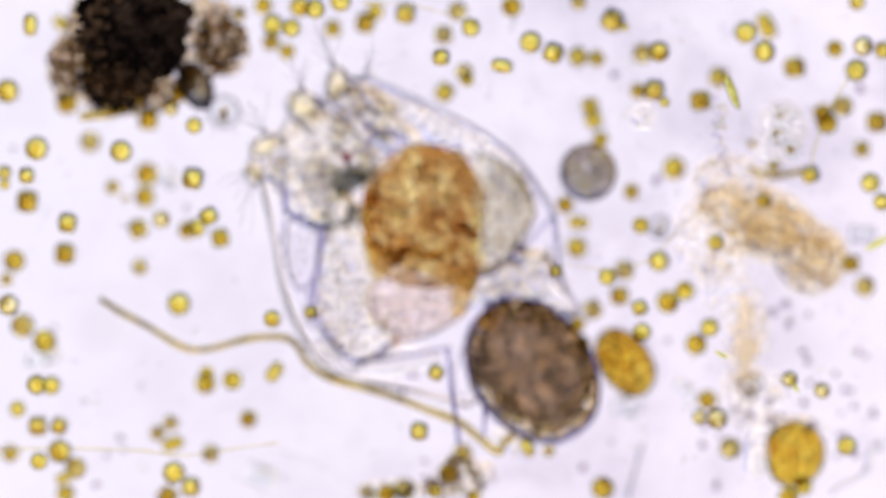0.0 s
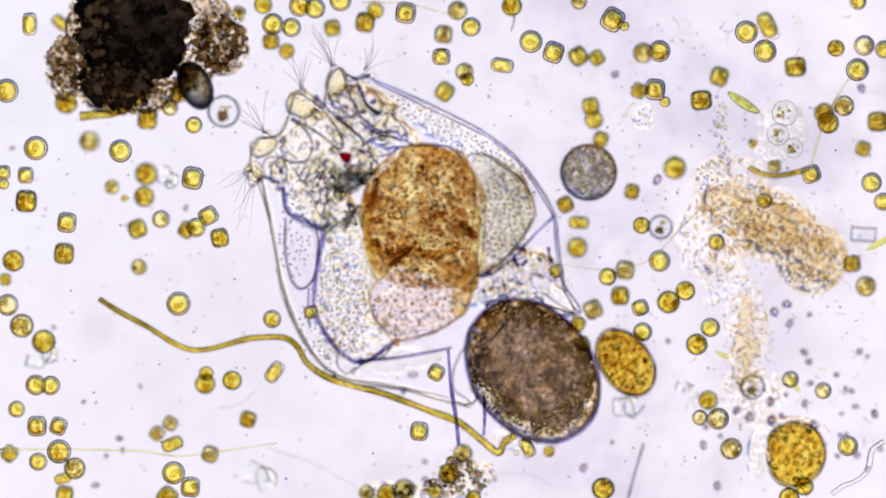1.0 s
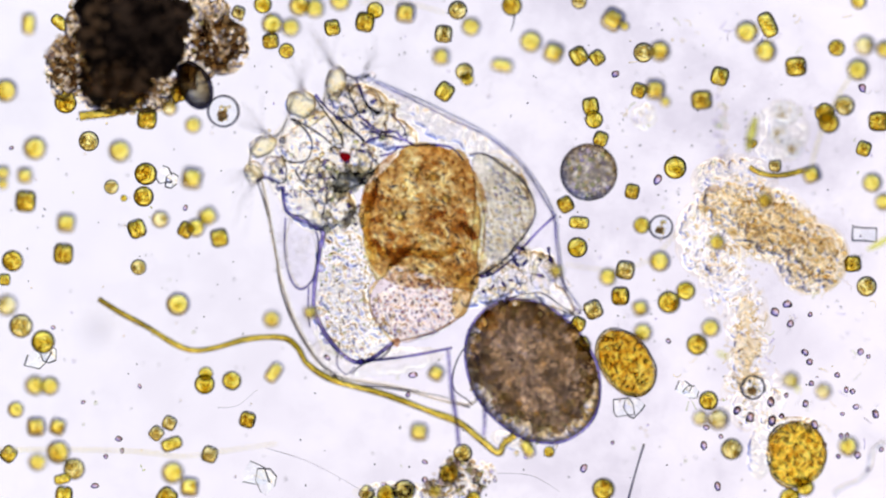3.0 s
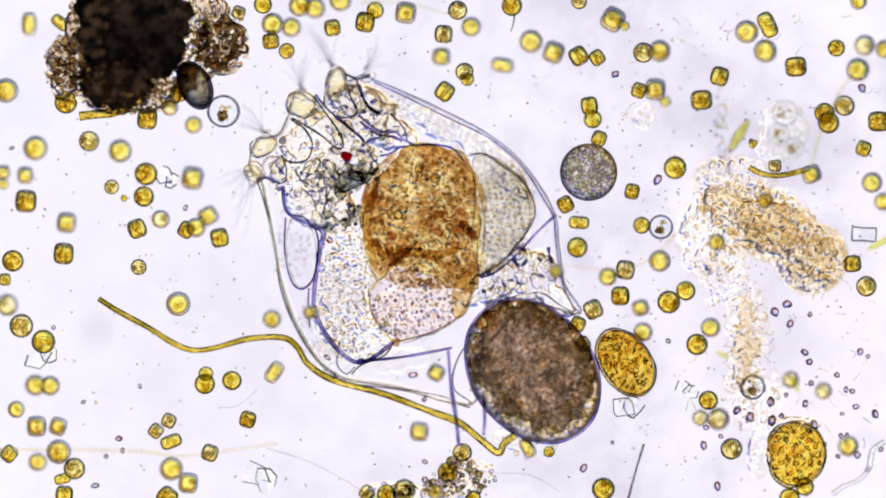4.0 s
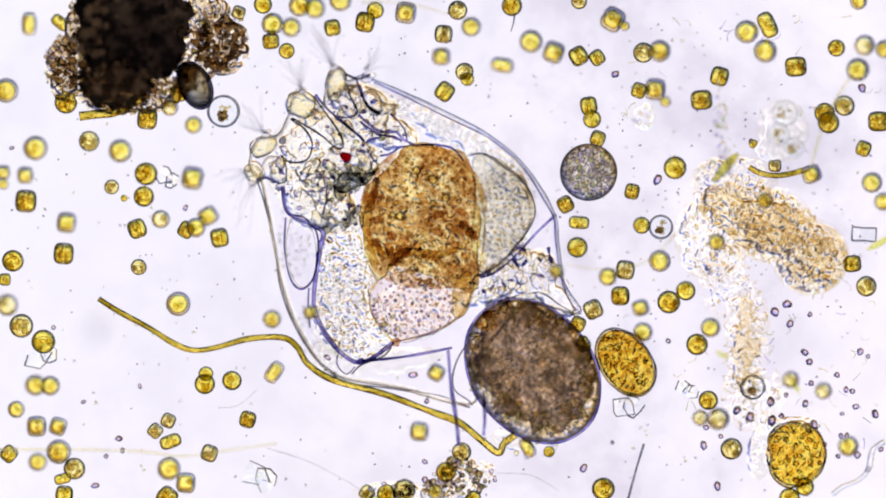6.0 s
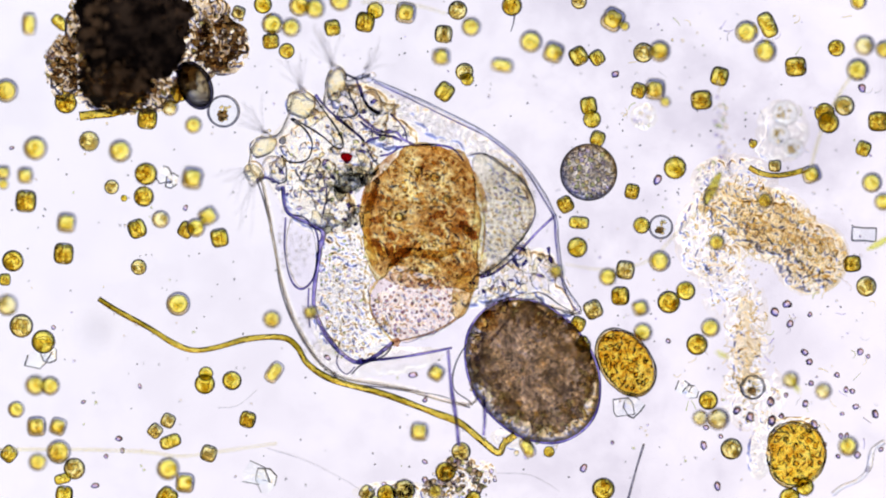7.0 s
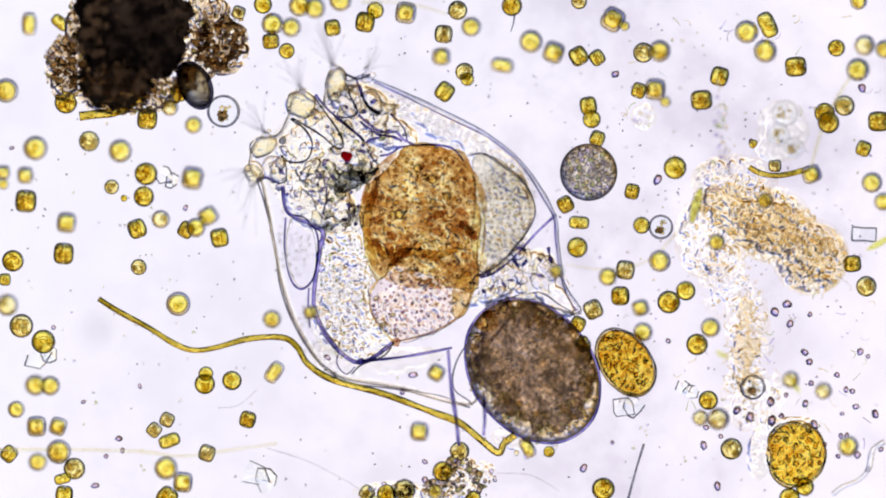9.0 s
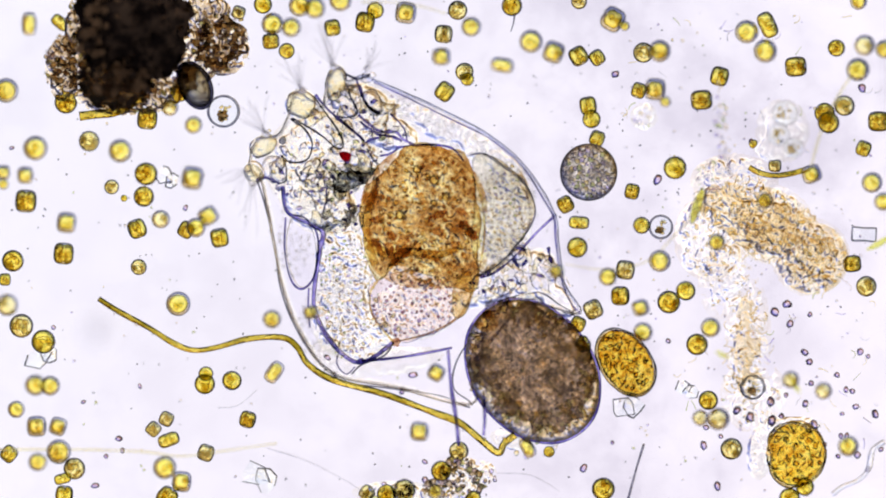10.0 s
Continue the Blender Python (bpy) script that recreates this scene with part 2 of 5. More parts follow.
MOTTLE = tissue("brown_mottle", (0.20, 0.12, 0.06), (0.78, 0.50, 0.24), 1.08, 90, 0.4, solid=1.0)
MURK = tissue("murky_detritus", (0.30, 0.21, 0.12), (0.96, 0.82, 0.54), 1.06, 130, 0.5, low=0.44, high=0.62, solid=0.1)
HAZE = tissue("detritus_haze", (0.62, 0.52, 0.38), (1.0, 0.96, 0.86), 1.22, 80, 0.0, low=0.40, high=0.58)
CONTENTS = tissue("stomach_mush", (0.70, 0.49, 0.28), (1.0, 0.99, 0.88), 1.15, 190, 0.0, low=0.36, high=0.54, fine=0.7)
YOLK_MUSH = tissue("yolk_granulation", (0.88, 0.79, 0.58), (1.0, 0.98, 0.90), 1.15, 130, 0.0, low=0.40, high=0.60)
CREAM = tissue("cream_tissue_clump", (0.98, 0.96, 0.86), (1.0, 1.0, 0.96), 1.05, 140, 0.8)


# ---- builders ----
def mesh_of(name, verts, faces, smooth=True):
    me = bpy.data.meshes.new(name)
    me.from_pydata([tuple(v) for v in verts], [], faces)
    me.update()
    if smooth:
        me.polygons.foreach_set("use_smooth", [True] * len(me.polygons))
    return me


def part(name, me, material, parent=None, label=""):
    if not me.materials:
        me.materials.append(material)
    ob = new(name, me)
    if parent:
        ob.parent = parent
    if label:
        tagged(ob, label)
    return ob


def thing(name, at, label, category, group="", kind=""):
    ob = new(name)
    ob.empty_display_size = 0.005
    ob.location = at
    return tagged(ob, label, category, group, kind)


def smooth_loop(points, steps=6, closed=True):
    """A rounded line through a few points."""
    n, made = len(points), []
    for i in range(n if closed else n - 1):
        p = [Vector(points[(i + k) % n]) if closed else Vector(points[min(max(i + k, 0), n - 1)]) for k in (-1, 0, 1, 2)]
        for s in range(steps):
            t = s / steps
            made.append(0.5 * (2 * p[1] + (p[2] - p[0]) * t + (2 * p[0] - 5 * p[1] + 4 * p[2] - p[3]) * t * t + (3 * p[1] - p[0] - 3 * p[2] + p[3]) * t ** 3))
    if not closed:
        made.append(Vector(points[-1]))
    return made


def cushion(outline, z, up, down, wobble=0.0, scale=60.0, rings=9, origin=(0, 0, 0), flat=0.07):
    """A closed rounded body over an outline on the plan; up and down are its half heights."""
    line = smooth_loop([(u, v, 0) for u, v in outline])
    middle = sum(line, Vector()) / len(line)
    verts, faces, n, o = [], [], len(line), Vector(origin)
    ring_count = 2 * rings - 1
    for j in range(ring_count):
        a = -math.pi / 2 + math.pi * (j + 0.5) / ring_count
        c, s = math.cos(a) ** flat, math.sin(a)
        for p in line:
            q = middle + (p - middle) * c
            w = spot(q.x, q.y, z + s * (up if s > 0 else down))
            if wobble:
                w += noise.noise_vector(w * scale) * wobble
            verts.append(w - o)
    for j in range(ring_count - 1):
        for i in range(n):
            k = (i + 1) % n
            faces.append((j * n + i, j * n + k, (j + 1) * n + k, (j + 1) * n + i))
    for j, turn in ((0, 1), (ring_count - 1, -1)):
        tip = len(verts)
        verts.append(spot(middle.x, middle.y, z - down if turn > 0 else z + up) - o)
        faces += [(j * n + i, tip, j * n + (i + 1) % n)[::turn] for i in range(n)]
    # the plan's v runs downwards, so the faces are turned to look outwards
    return verts, [tuple(reversed(f)) for f in faces] if _winding(line) < 0 else faces


def _winding(line):
    return -sum(a.x * b.y - b.x * a.y for a, b in zip(line, line[1:] + line[:1]))


def oval(u, v, a, b, turn=0.0, count=12):
    t = radians(turn)
    return [(u + a * math.cos(w) * math.cos(t) - b * math.sin(w) * math.sin(t), v + a * math.cos(w) * math.sin(t) + b * math.sin(w) * math.cos(t))
            for w in (2 * math.pi * i / count for i in range(count))]


def ball(detail=1):
    bm = bmesh.new()
    bmesh.ops.create_icosphere(bm, subdivisions=detail, radius=1)
    verts, faces = [v.co.copy() for v in bm.verts], [tuple(v.index for v in f.verts) for f in bm.faces]
    bm.free()
    return verts, faces


BALL = {d: ball(d) for d in (1, 2, 3, 4)}


def lump(centre, radii, turn=0.0, detail=3, wobble=0.15, scale=1.3, seed=0.0):
    m = Matrix.Rotation(turn, 3, "Z")
    verts, faces = BALL[detail]
    made = []
    for v in verts:
        d = 1 + wobble * noise.noise(v * scale + Vector((seed, seed * 1.7, 3.1)))
        made.append(Vector(centre) + m @ Vector((v.x * radii[0] * d, v.y * radii[1] * d, v.z * radii[2] * d)))
    return made, faces


def joined(pieces):
    verts, faces = [], []
    for v, f in pieces:
        n = len(verts)
        verts += v
        faces += [tuple(i + n for i in g) for g in f]
    return verts, faces


def tube(points, radius, sides=8, end=None, rough=0.45):
    """A round thread through points; end: the radius that it tapers to; rough: how uneven its thickness is."""
    n, verts, faces = len(points), [], []
    up = Vector((0.03, 0.02, 1))
    for i, p in enumerate(points):
        way = (points[min(i + 1, n - 1)] - points[max(i - 1, 0)]).normalized()
        side = way.cross(up).normalized()
        other = side.cross(way)
        r = radius + ((end if end is not None else radius) - radius) * i / (n - 1)
        r *= 1 + rough * noise.noise(p * 55)
        verts += [p + (side * math.cos(2 * math.pi * k / sides) + other * math.sin(2 * math.pi * k / sides)) * r for k in range(sides)]
    for i in range(n - 1):
        for k in range(sides):
            a, b = i * sides + k, i * sides + (k + 1) % sides
            faces.append((a, a + sides, b + sides, b))
    faces.append(tuple(range(sides)))
    faces.append(tuple(range((n - 1) * sides, n * sides))[::-1])
    return verts, faces


def thread(points, z, radius, end=None, steps=6, sides=8, origin=(0, 0, 0), rough=0.45):
    line = smooth_loop([(*p[:2], p[2] if len(p) > 2 else z) for p in points], steps, False)
    o = Vector(origin)
    return tube([spot(p.x, p.y, p.z) - o for p in line], radius * UNIT, sides, end * UNIT if end is not None else None, rough)


def veil(regions, z, thick, relief, size, seed=0.0, step=2.4, ragged=0.5, crease=0.6, feather=0.55):
    """A soft closed sheet of slime or tissue over round regions (u, v, a, b, turn), thinning out to nothing at its ragged edge.
    relief: height of its crumples; size: their width in grid steps; crease: how far they are sharp folds."""
    u0, u1 = min(r[0] - max(r[2:4]) for r in regions) * 1.0, max(r[0] + max(r[2:4]) for r in regions)
    v0, v1 = min(r[1] - max(r[2:4]) for r in regions), max(r[1] + max(r[2:4]) for r in regions)
    nu, nv = int((u1 - u0) / step) + 1, int((v1 - v0) / step) + 1
    shape = [(u, v, a, b, math.cos(radians(t)), math.sin(radians(t))) for u, v, a, b, t in regions]
    index, top, low, faces = {}, [], [], []
    for j in range(nv):
        for i in range(nu):
            u, v = u0 + i * step, v0 + j * step
            edge = 0.0
            for cu, cv, a, b, c, s in shape:
                x, y = u - cu, v - cv
                edge = max(edge, 1.0 - math.hypot((x * c + y * s) / a, (y * c - x * s) / b))
            if edge <= 0.0:
                continue
            edge += ragged * (0.7 * noise.noise(Vector((u / 30, v / 30, seed + 9))) + 0.5 * noise.noise(Vector((u / 10, v / 10, seed + 5)))) * min(1.0, edge * 3)
            edge = min(max(edge / feather, 0.0), 1.0)
            edge = edge * edge * (3 - 2 * edge)
            if edge <= 0.002:
                continue
            heights = []
            for side in (0.0, 40.0):
                q = Vector((u / size, v / size, seed + side))
                q += 0.5 * noise.noise_vector(q * 0.6)
                soft, fold = noise.noise(q), math.exp(-(3.0 * noise.noise(q * 0.8 + Vector((7, 3, 1)))) ** 2)
                heights.append((1 - crease) * soft + crease * fold + 0.35 * (1 - 0.6 * crease) * noise.noise(q * 2.3))
            index[i, j] = len(top)
            top.append(spot(u, v, z + edge * (thick + relief * heights[0])))
            low.append(spot(u, v, z - edge * (thick + relief * heights[1])))
    n = len(top)
    for (i, j), k in index.items():
        ring = [index.get((i + 1, j)), index.get((i + 1, j + 1)), index.get((i, j + 1))]
        if None not in ring:
            faces.append((k, *ring)[::-1])
            faces.append((k + n, *(r + n for r in ring)))
    return top + low, faces


def lathe(profile, sides=28):
    verts, faces, n = [], [], len(profile)
    for r, z in profile:
        verts += [Vector((r * math.cos(2 * math.pi * k / sides), r * math.sin(2 * math.pi * k / sides), z)) for k in range(sides)]
    for i in range(n - 1):
        for k in range(sides):
            a, b = i * sides + k, i * sides + (k + 1) % sides
            faces.append((a, b, b + sides, a + sides))
    faces.append(tuple(range(sides))[::-1])
    faces.append(tuple(range((n - 1) * sides, n * sides)))
    return verts, faces


# ---- slide and lamp ----
def slide():
    w, d, h, e = 1.1, 0.8, 0.16, 0.012
    bm = bmesh.new()
    bmesh.ops.create_cube(bm, size=1, matrix=Matrix.Translation((0, 0, -h / 2)) @ Matrix.Diagonal((w, d, h, 1)))
    bmesh.ops.bevel(bm, geom=bm.edges[:], offset=e, segments=3, affect="EDGES", profile=0.5)
    me = bpy.data.meshes.new("glass_slide")
    bm.to_mesh(me)
    bm.free()
    ob = part("glass_slide", me, GLASS)
    ob.visible_shadow = False
    tagged(ob, "clear polished glass microscope slide under the water drop", "glass slide", kind="structure")


def lamp():
    verts, faces = lathe([(3.12, -0.06), (3.2, -0.05), (3.2, -0.01), (3.19, 0.0)], 64)
    ob = part("stage_lamp", mesh_of("stage_lamp", verts, faces, False), GLOW)
    ob.location = (0, 0, -8.0)
    tagged(ob, "round glowing lavender-white condenser lamp below the glass slide", "lamp", kind="structure")


slide()
lamp()


# ---- golden algal cells ----
def drum(long, r=1.0, soft=0.62, groove=0.0):
    """A rounded drum; groove: how deep the girdle runs round its middle."""
    made = []
    for i in range(21):
        a = radians(-86 + 172 * i / 20)
        h = math.copysign(abs(math.sin(a)) ** soft, a)
        made.append((r * math.cos(a) ** soft * (1 - groove * math.exp(-(h / 0.13) ** 2)), r * long * h))
    return lathe(made, 32)


def plastids(long, seed):
    """A handful of golden lobes packed unevenly inside the wall."""
    rnd, pieces, places = random.Random(seed * 7 + 1), [], []
    for tries in range(200):
        a, d, z = rnd.uniform(0, 6.283), 0.58 * math.sqrt(rnd.random()), rnd.uniform(-0.52, 0.52) * long
        p = Vector((d * math.cos(a), d * math.sin(a), z))
        if all((p - q).length > 0.54 for q in places):
            places.append(p)
    for i, p in enumerate(places[:6]):
        pieces.append(lump(p, (rnd.uniform(0.26, 0.50), rnd.uniform(0.18, 0.36), rnd.uniform(0.2, 0.36)), rnd.uniform(0, 3.1), 2, 0.9, 2.2, seed + i * 1.7))
    return pieces


def cell_model(name, long, colour, sap, seed, label, haloed):
    """One cell; some get a widened clear wall round a smaller golden body, to draw an optical halo."""
    ob = thing(name, (0, 0, 0), label, "algal cell", "golden algae in the drop")
    part("cell_wall", mesh_of("cell_wall", *drum(long, 1.07 if haloed else 1.01, 0.60)), WALL if haloed else TIGHT_WALL, ob, "thin clear glassy wall")
    verts, faces = drum(long, 0.92 if haloed else 0.96, 0.75 if haloed else 0.60, 0.07 if long > 0.9 else 0.0)
    verts = [v * (1 + (0.03 if haloed else 0.10) * noise.noise(v * 2.8 + Vector((seed, 0, 0)))) for v in verts]
    part("protoplast", mesh_of("protoplast", verts, faces), sap, ob)
    if not haloed:
        rnd = random.Random(seed + 77)
        turns = [2 * math.pi * k / 20 for k in range(21)]
        if long > 0.9:
            for h in (-0.17, 0.2):
                ring = [Vector((0.80 * math.cos(a), 0.80 * math.sin(a), long * (h + 0.05 * math.sin(2 * a + seed)))) for a in turns]
                part("girdle", mesh_of("girdle", *tube(ring, 0.034, 6)), SEPTUM, ob, "thin brown band")
        else:
            wave = [rnd.uniform(0.42, 0.66) for _ in range(5)]
            ring = [Vector((w * math.cos(a), w * math.sin(a), 0.1 * math.sin(3 * a))) for a, w in ((a, wave[int(k / 4) % 5]) for k, a in enumerate(turns[:-1]))]
            part("plastid_edge", mesh_of("plastid_edge", *tube(smooth_loop(ring, 3) + ring[:1], 0.036, 6)), SEPTUM, ob, "thin brown line")
    for piece in plastids(long, seed)[:2 if haloed else 5]:
        part("plastid", mesh_of("plastid", *piece), colour, ob)
    return ob


KINDS, MODELS = {}, {}
for key, long, colour, sap, words in (
        ("o", 0.85, GOLD, GOLD_SAP, "golden yellow drum-shaped diatom cell seen on its round face"),
        ("b", 0.92, GOLD, GOLD_SAP, "golden yellow drum-shaped diatom cell lying on its side"),
        ("d", 1.55, GOLD, GOLD_SAP, "golden diatom cell dividing into two joined halves"),
        ("O", 0.85, AMBER, AMBER_SAP, "dark amber drum-shaped diatom cell seen on its round face"),
        ("B", 0.92, AMBER, AMBER_SAP, "dark amber drum-shaped diatom cell lying on its side"),
        ("c", 0.85, PALE, PALE_SAP, "pale nearly empty round diatom cell"),
        ("q", 0.95, PALE, PALE_SAP, "pale nearly empty square diatom cell")):
    KINDS[key] = (long, colour, sap, words)
DRIFTERS = []
# slow drift of some cells, in grid steps from their place at 4.5 s, at 0, 2.5, 4.2, 7 and 10 s
NEAR_LEFT = ((2, 5), (2, 5), (0, 0), (-1, 0), (-4, -3))
LEFT_PAIR = ((4, 8), (4, 8), (0, 0), (-5, 0), (-11, -2))
DRIFT = {(275, 763): NEAR_LEFT, (298, 745): NEAR_LEFT, (302, 782): NEAR_LEFT, (371, 802): ((0, 2), (0, 3), (0, 0), (-2, 1), (-7, 0)),
         (302, 830): LEFT_PAIR, (332, 855): LEFT_PAIR, (818, 802): ((1, 2), (1, 1), (0, 0), (-2, -2), (-6, -3)), (792, 836): ((2, 3), (3, 3), (0, 0), (-4, 0), (-11, -2)),
         (1060, 245): ((4, 1), (4, 1), (0, 0), (-2, 0), (-3, 0)), (1049, 211): ((3, 1), (3, 1), (0, 0), (-1, 0), (-2, 0)), (1043, 187): ((3, 1), (3, 1), (0, 0), (-1, 0), (-2, 0))}


def algae(rows):
    """Cells given by place on the plan, radius in grid steps, kind, turn in degrees and height in centimetres."""
    for u, v, r, kind, turn, high in rows:
        rnd = random.Random(int(u * 31 + v * 17))
        # cells high above the focus get the widened wall for their optical halo
        variant = (kind, rnd.randrange(4), high > 3.7)
        model = MODELS.get(variant)
        s = r * UNIT
        spin = Matrix.Rotation(radians(-turn), 4, "Z")
        if kind in "bBdq":
            tip = Matrix.Rotation(rnd.uniform(-0.2, 0.2), 4, "Y") @ Matrix.Rotation(rnd.uniform(0, 6.28), 4, "X") @ Matrix.Rotation(math.pi / 2, 4, "Y")
        else:
            tip = Matrix.Rotation(rnd.uniform(-0.1, 0.1), 4, "X") @ Matrix.Rotation(rnd.uniform(-0.1, 0.1), 4, "Y") @ Matrix.Rotation(rnd.uniform(0, 6.28), 4, "Z")
        if kind == "d":
            s *= 0.68
        m = Matrix.Translation(spot(u, v, high * 0.01)) @ spin @ tip
        if model:
            ob = copy_thing(model, m @ Matrix.Scale(s / model.scale.x, 4))
        else:
            long, colour, sap, words = KINDS[kind]
            ob = MODELS[variant] = cell_model("diatom_cell", long, colour, sap, variant[1] + 4 * list(KINDS).index(kind), words, variant[2])
            ob.matrix_basis = m @ Matrix.Scale(s, 4)
        if high * 0.01 < s:
            ob.location.z = s * 1.02
        if (u, v) in DRIFT:
            DRIFTERS.append((ob, DRIFT[u, v]))


algae([(51, 42, 18, "d", 90, 5.2), (106, 40, 16, "d", 40, 1.2), (10, 160, 20, "O", 0, 4.4), (116, 181, 20, "O", 0, 1.6), (157, 250, 18, "c", 0, 1.0),
       (260, 210, 19, "B", 5, 2.0), (212, 267, 19, "o", 0, 5.2), (342, 221, 14, "o", 0, 5.2), (62, 262, 20, "o", 0, 5.2), (5, 305, 12, "b", 0, 5.2),
       (44, 310, 14, "b", 0, 5.6), (45, 356, 20, "B", 3, 3.6), (5, 326, 9, "o", 0, 5.2), (197, 331, 13, "c", 0, 2.0), (219, 351, 6, "o", 0, 2.0)])
algae([(258, 308, 20, "O", 0, 1.0), (254, 348, 18, "O", 0, 1.4), (340, 315, 19, "b", 10, 5.4), (117, 394, 17, "b", 5, 5.2), (242, 405, 17, "b", -20, 2.0),
       (284, 388, 15, "c", 0, 4.0), (329, 407, 15, "B", 30, 2.2), (346, 403, 16, "o", 30, 4.0), (368, 382, 16, "b", 60, 5.4), (388, 421, 17, "b", -12, 3.4),
       (112, 449, 19, "B", 4, 3.0), (300, 190, 14, "c", 0, 4.2), (22, 462, 19, "O", 0, 2.8), (8, 495, 11, "b", 0, 2.2), (12, 540, 18, "c", 0, 5.6)])
algae([(422, 22, 12, "q", 20, 2.0), (465, 8, 16, "o", 0, 2.4), (482, 42, 18, "o", 0, 4.2), (515, 48, 16, "o", 0, 5.4), (530, 10, 18, "O", 0, 4.0),
       (557, 14, 17, "o", 0, 5.4), (479, 73, 15, "B", 85, 2.0), (507, 90, 14, "O", 0, 2.0), (588, 49, 15, "b", -10, 1.6), (646, 39, 18, "B", 10, 2.2),
       (664, 18, 15, "o", 0, 1.8), (718, 22, 18, "B", 8, 4.0), (602, 0, 18, "o", 0, 5.2), (781, 100, 15, "b", 90, 5.6), (785, 60, 16, "q", 5, 2.0)])
algae([(787, 162, 17, "b", 35, 2.0), (810, 18, 17, "c", 0, 2.2), (834, 47, 16, "o", 0, 5.2), (822, 127, 16, "c", 0, 2.6), (827, 140, 12, "o", 0, 3.4),
       (889, 115, 18, "d", 10, 5.6), (906, 10, 18, "O", 0, 3.2), (940, 73, 19, "o", 0, 5.2), (980, 92, 18, "b", 20, 5.2), (1024, 99, 17, "b", -30, 2.0),
       (1057, 102, 14, "b", -35, 2.0), (1025, 2, 14, "c", 0, 3.0), (1085, 34, 20, "B", 30, 4.2), (1106, 46, 8, "o", 0, 4.0), (1139, 93, 18, "c", 0, 2.0)])
algae([(1168, 90, 18, "O", 0, 5.0), (1131, 160, 14, "B", 20, 2.0), (1160, 158, 18, "B", 5, 4.8), (1043, 187, 16, "b", -10, 1.8), (1049, 211, 16, "o", 0, 1.8),
       (1060, 245, 14, "b", 20, 1.8), (1001, 362, 15, "B", -30, 2.0), (1025, 394, 17, "d", 4, 1.8), (1022, 438, 18, "o", 0, 1.4), (1119, 339, 14, "B", 12, 2.0),
       (1136, 399, 15, "o", 0, 3.6), (1195, 297, 20, "o", 0, 1.4), (1242, 177, 19, "B", 85, 3.4), (1274, 135, 17, "b", 15, 2.0), (1322, 56, 19, "o", 0, 4.4)])
algae([(1359, 44, 22, "d", 65, 2.0), (1355, 90, 19, "o", 0, 4.8), (1409, 118, 19, "B", 85, 2.6), (1481, 85, 15, "O", 0, 3.4), (1519, 123, 19, "o", 0, 5.0),
       (1460, 200, 18, "O", 0, 2.2), (1467, 217, 19, "O", 0, 3.6), (1495, 187, 18, "c", 0, 3.4), (1556, 215, 19, "B", 90, 2.2), (1529, 263, 14, "b", 20, 1.8),
       (1544, 323, 17, "o", 0, 4.6), (1564, 357, 15, "o", 0, 5.0), (1566, 87, 15, "O", 0, 4.8), (1531, 80, 17, "c", 0, 5.6), (1372, 293, 12, "q", 2, 2.2)])
algae([(1437, 308, 16, "b", 70, 4.2), (1334, 255, 8, "o", 0, 2.0), (1354, 355, 13, "o", 0, 4.6), (1269, 429, 14, "o", 0, 4.6), (1509, 467, 16, "B", 85, 2.2),
       (1534, 507, 18, "c", 0, 2.0), (37, 577, 21, "c", 0, 3.0), (76, 605, 21, "o", 0, 2.6), (62, 682, 17, "o", 0, 5.6), (88, 683, 16, "o", 0, 4.6),
       (28, 725, 14, "o", 0, 3.8), (64, 755, 17, "B", 0, 4.2), (102, 755, 15, "B", 20, 4.2), (103, 800, 20, "O", 0, 4.4), (15, 804, 15, "b", 40, 2.0)])
algae([(66, 818, 15, "o", 0, 5.6), (131, 830, 19, "c", 0, 3.4), (110, 848, 14, "d", -15, 2.6), (113, 876, 16, "b", 5, 2.2), (245, 473, 14, "c", 0, 2.2),
       (315, 538, 20, "o", 0, 3.8), (362, 680, 18, "o", 0, 2.2), (364, 662, 13, "o", 0, 3.0), (371, 802, 15, "q", 20, 2.2), (302, 830, 19, "o", 0, 4.8),
       (332, 855, 17, "b", 5, 4.0), (295, 880, 18, "B", 40, 2.2), (481, 565, 15, "O", 0, 5.4), (550, 553, 12, "b", 80, 5.4), (485, 659, 18, "d", -55, 3.8)])
algae([(410, 674, 17, "o", 0, 3.0), (742, 764, 16, "b", 5, 5.2), (772, 660, 14, "b", 30, 5.0), (716, 868, 18, "c", 0, 2.0), (684, 875, 17, "O", 0, 3.0),
       (770, 870, 13, "o", 0, 5.0), (838, 882, 13, "o", 0, 3.0), (985, 480, 12, "b", 80, 5.6), (1050, 548, 17, "q", -25, 2.0), (1023, 574, 14, "B", 25, 2.0),
       (1030, 610, 15, "B", 60, 2.4), (1107, 478, 17, "q", 8, 2.0), (1076, 490, 15, "o", 0, 4.8), (1098, 524, 17, "B", 0, 2.0), (1134, 545, 14, "b", 70, 5.0)])
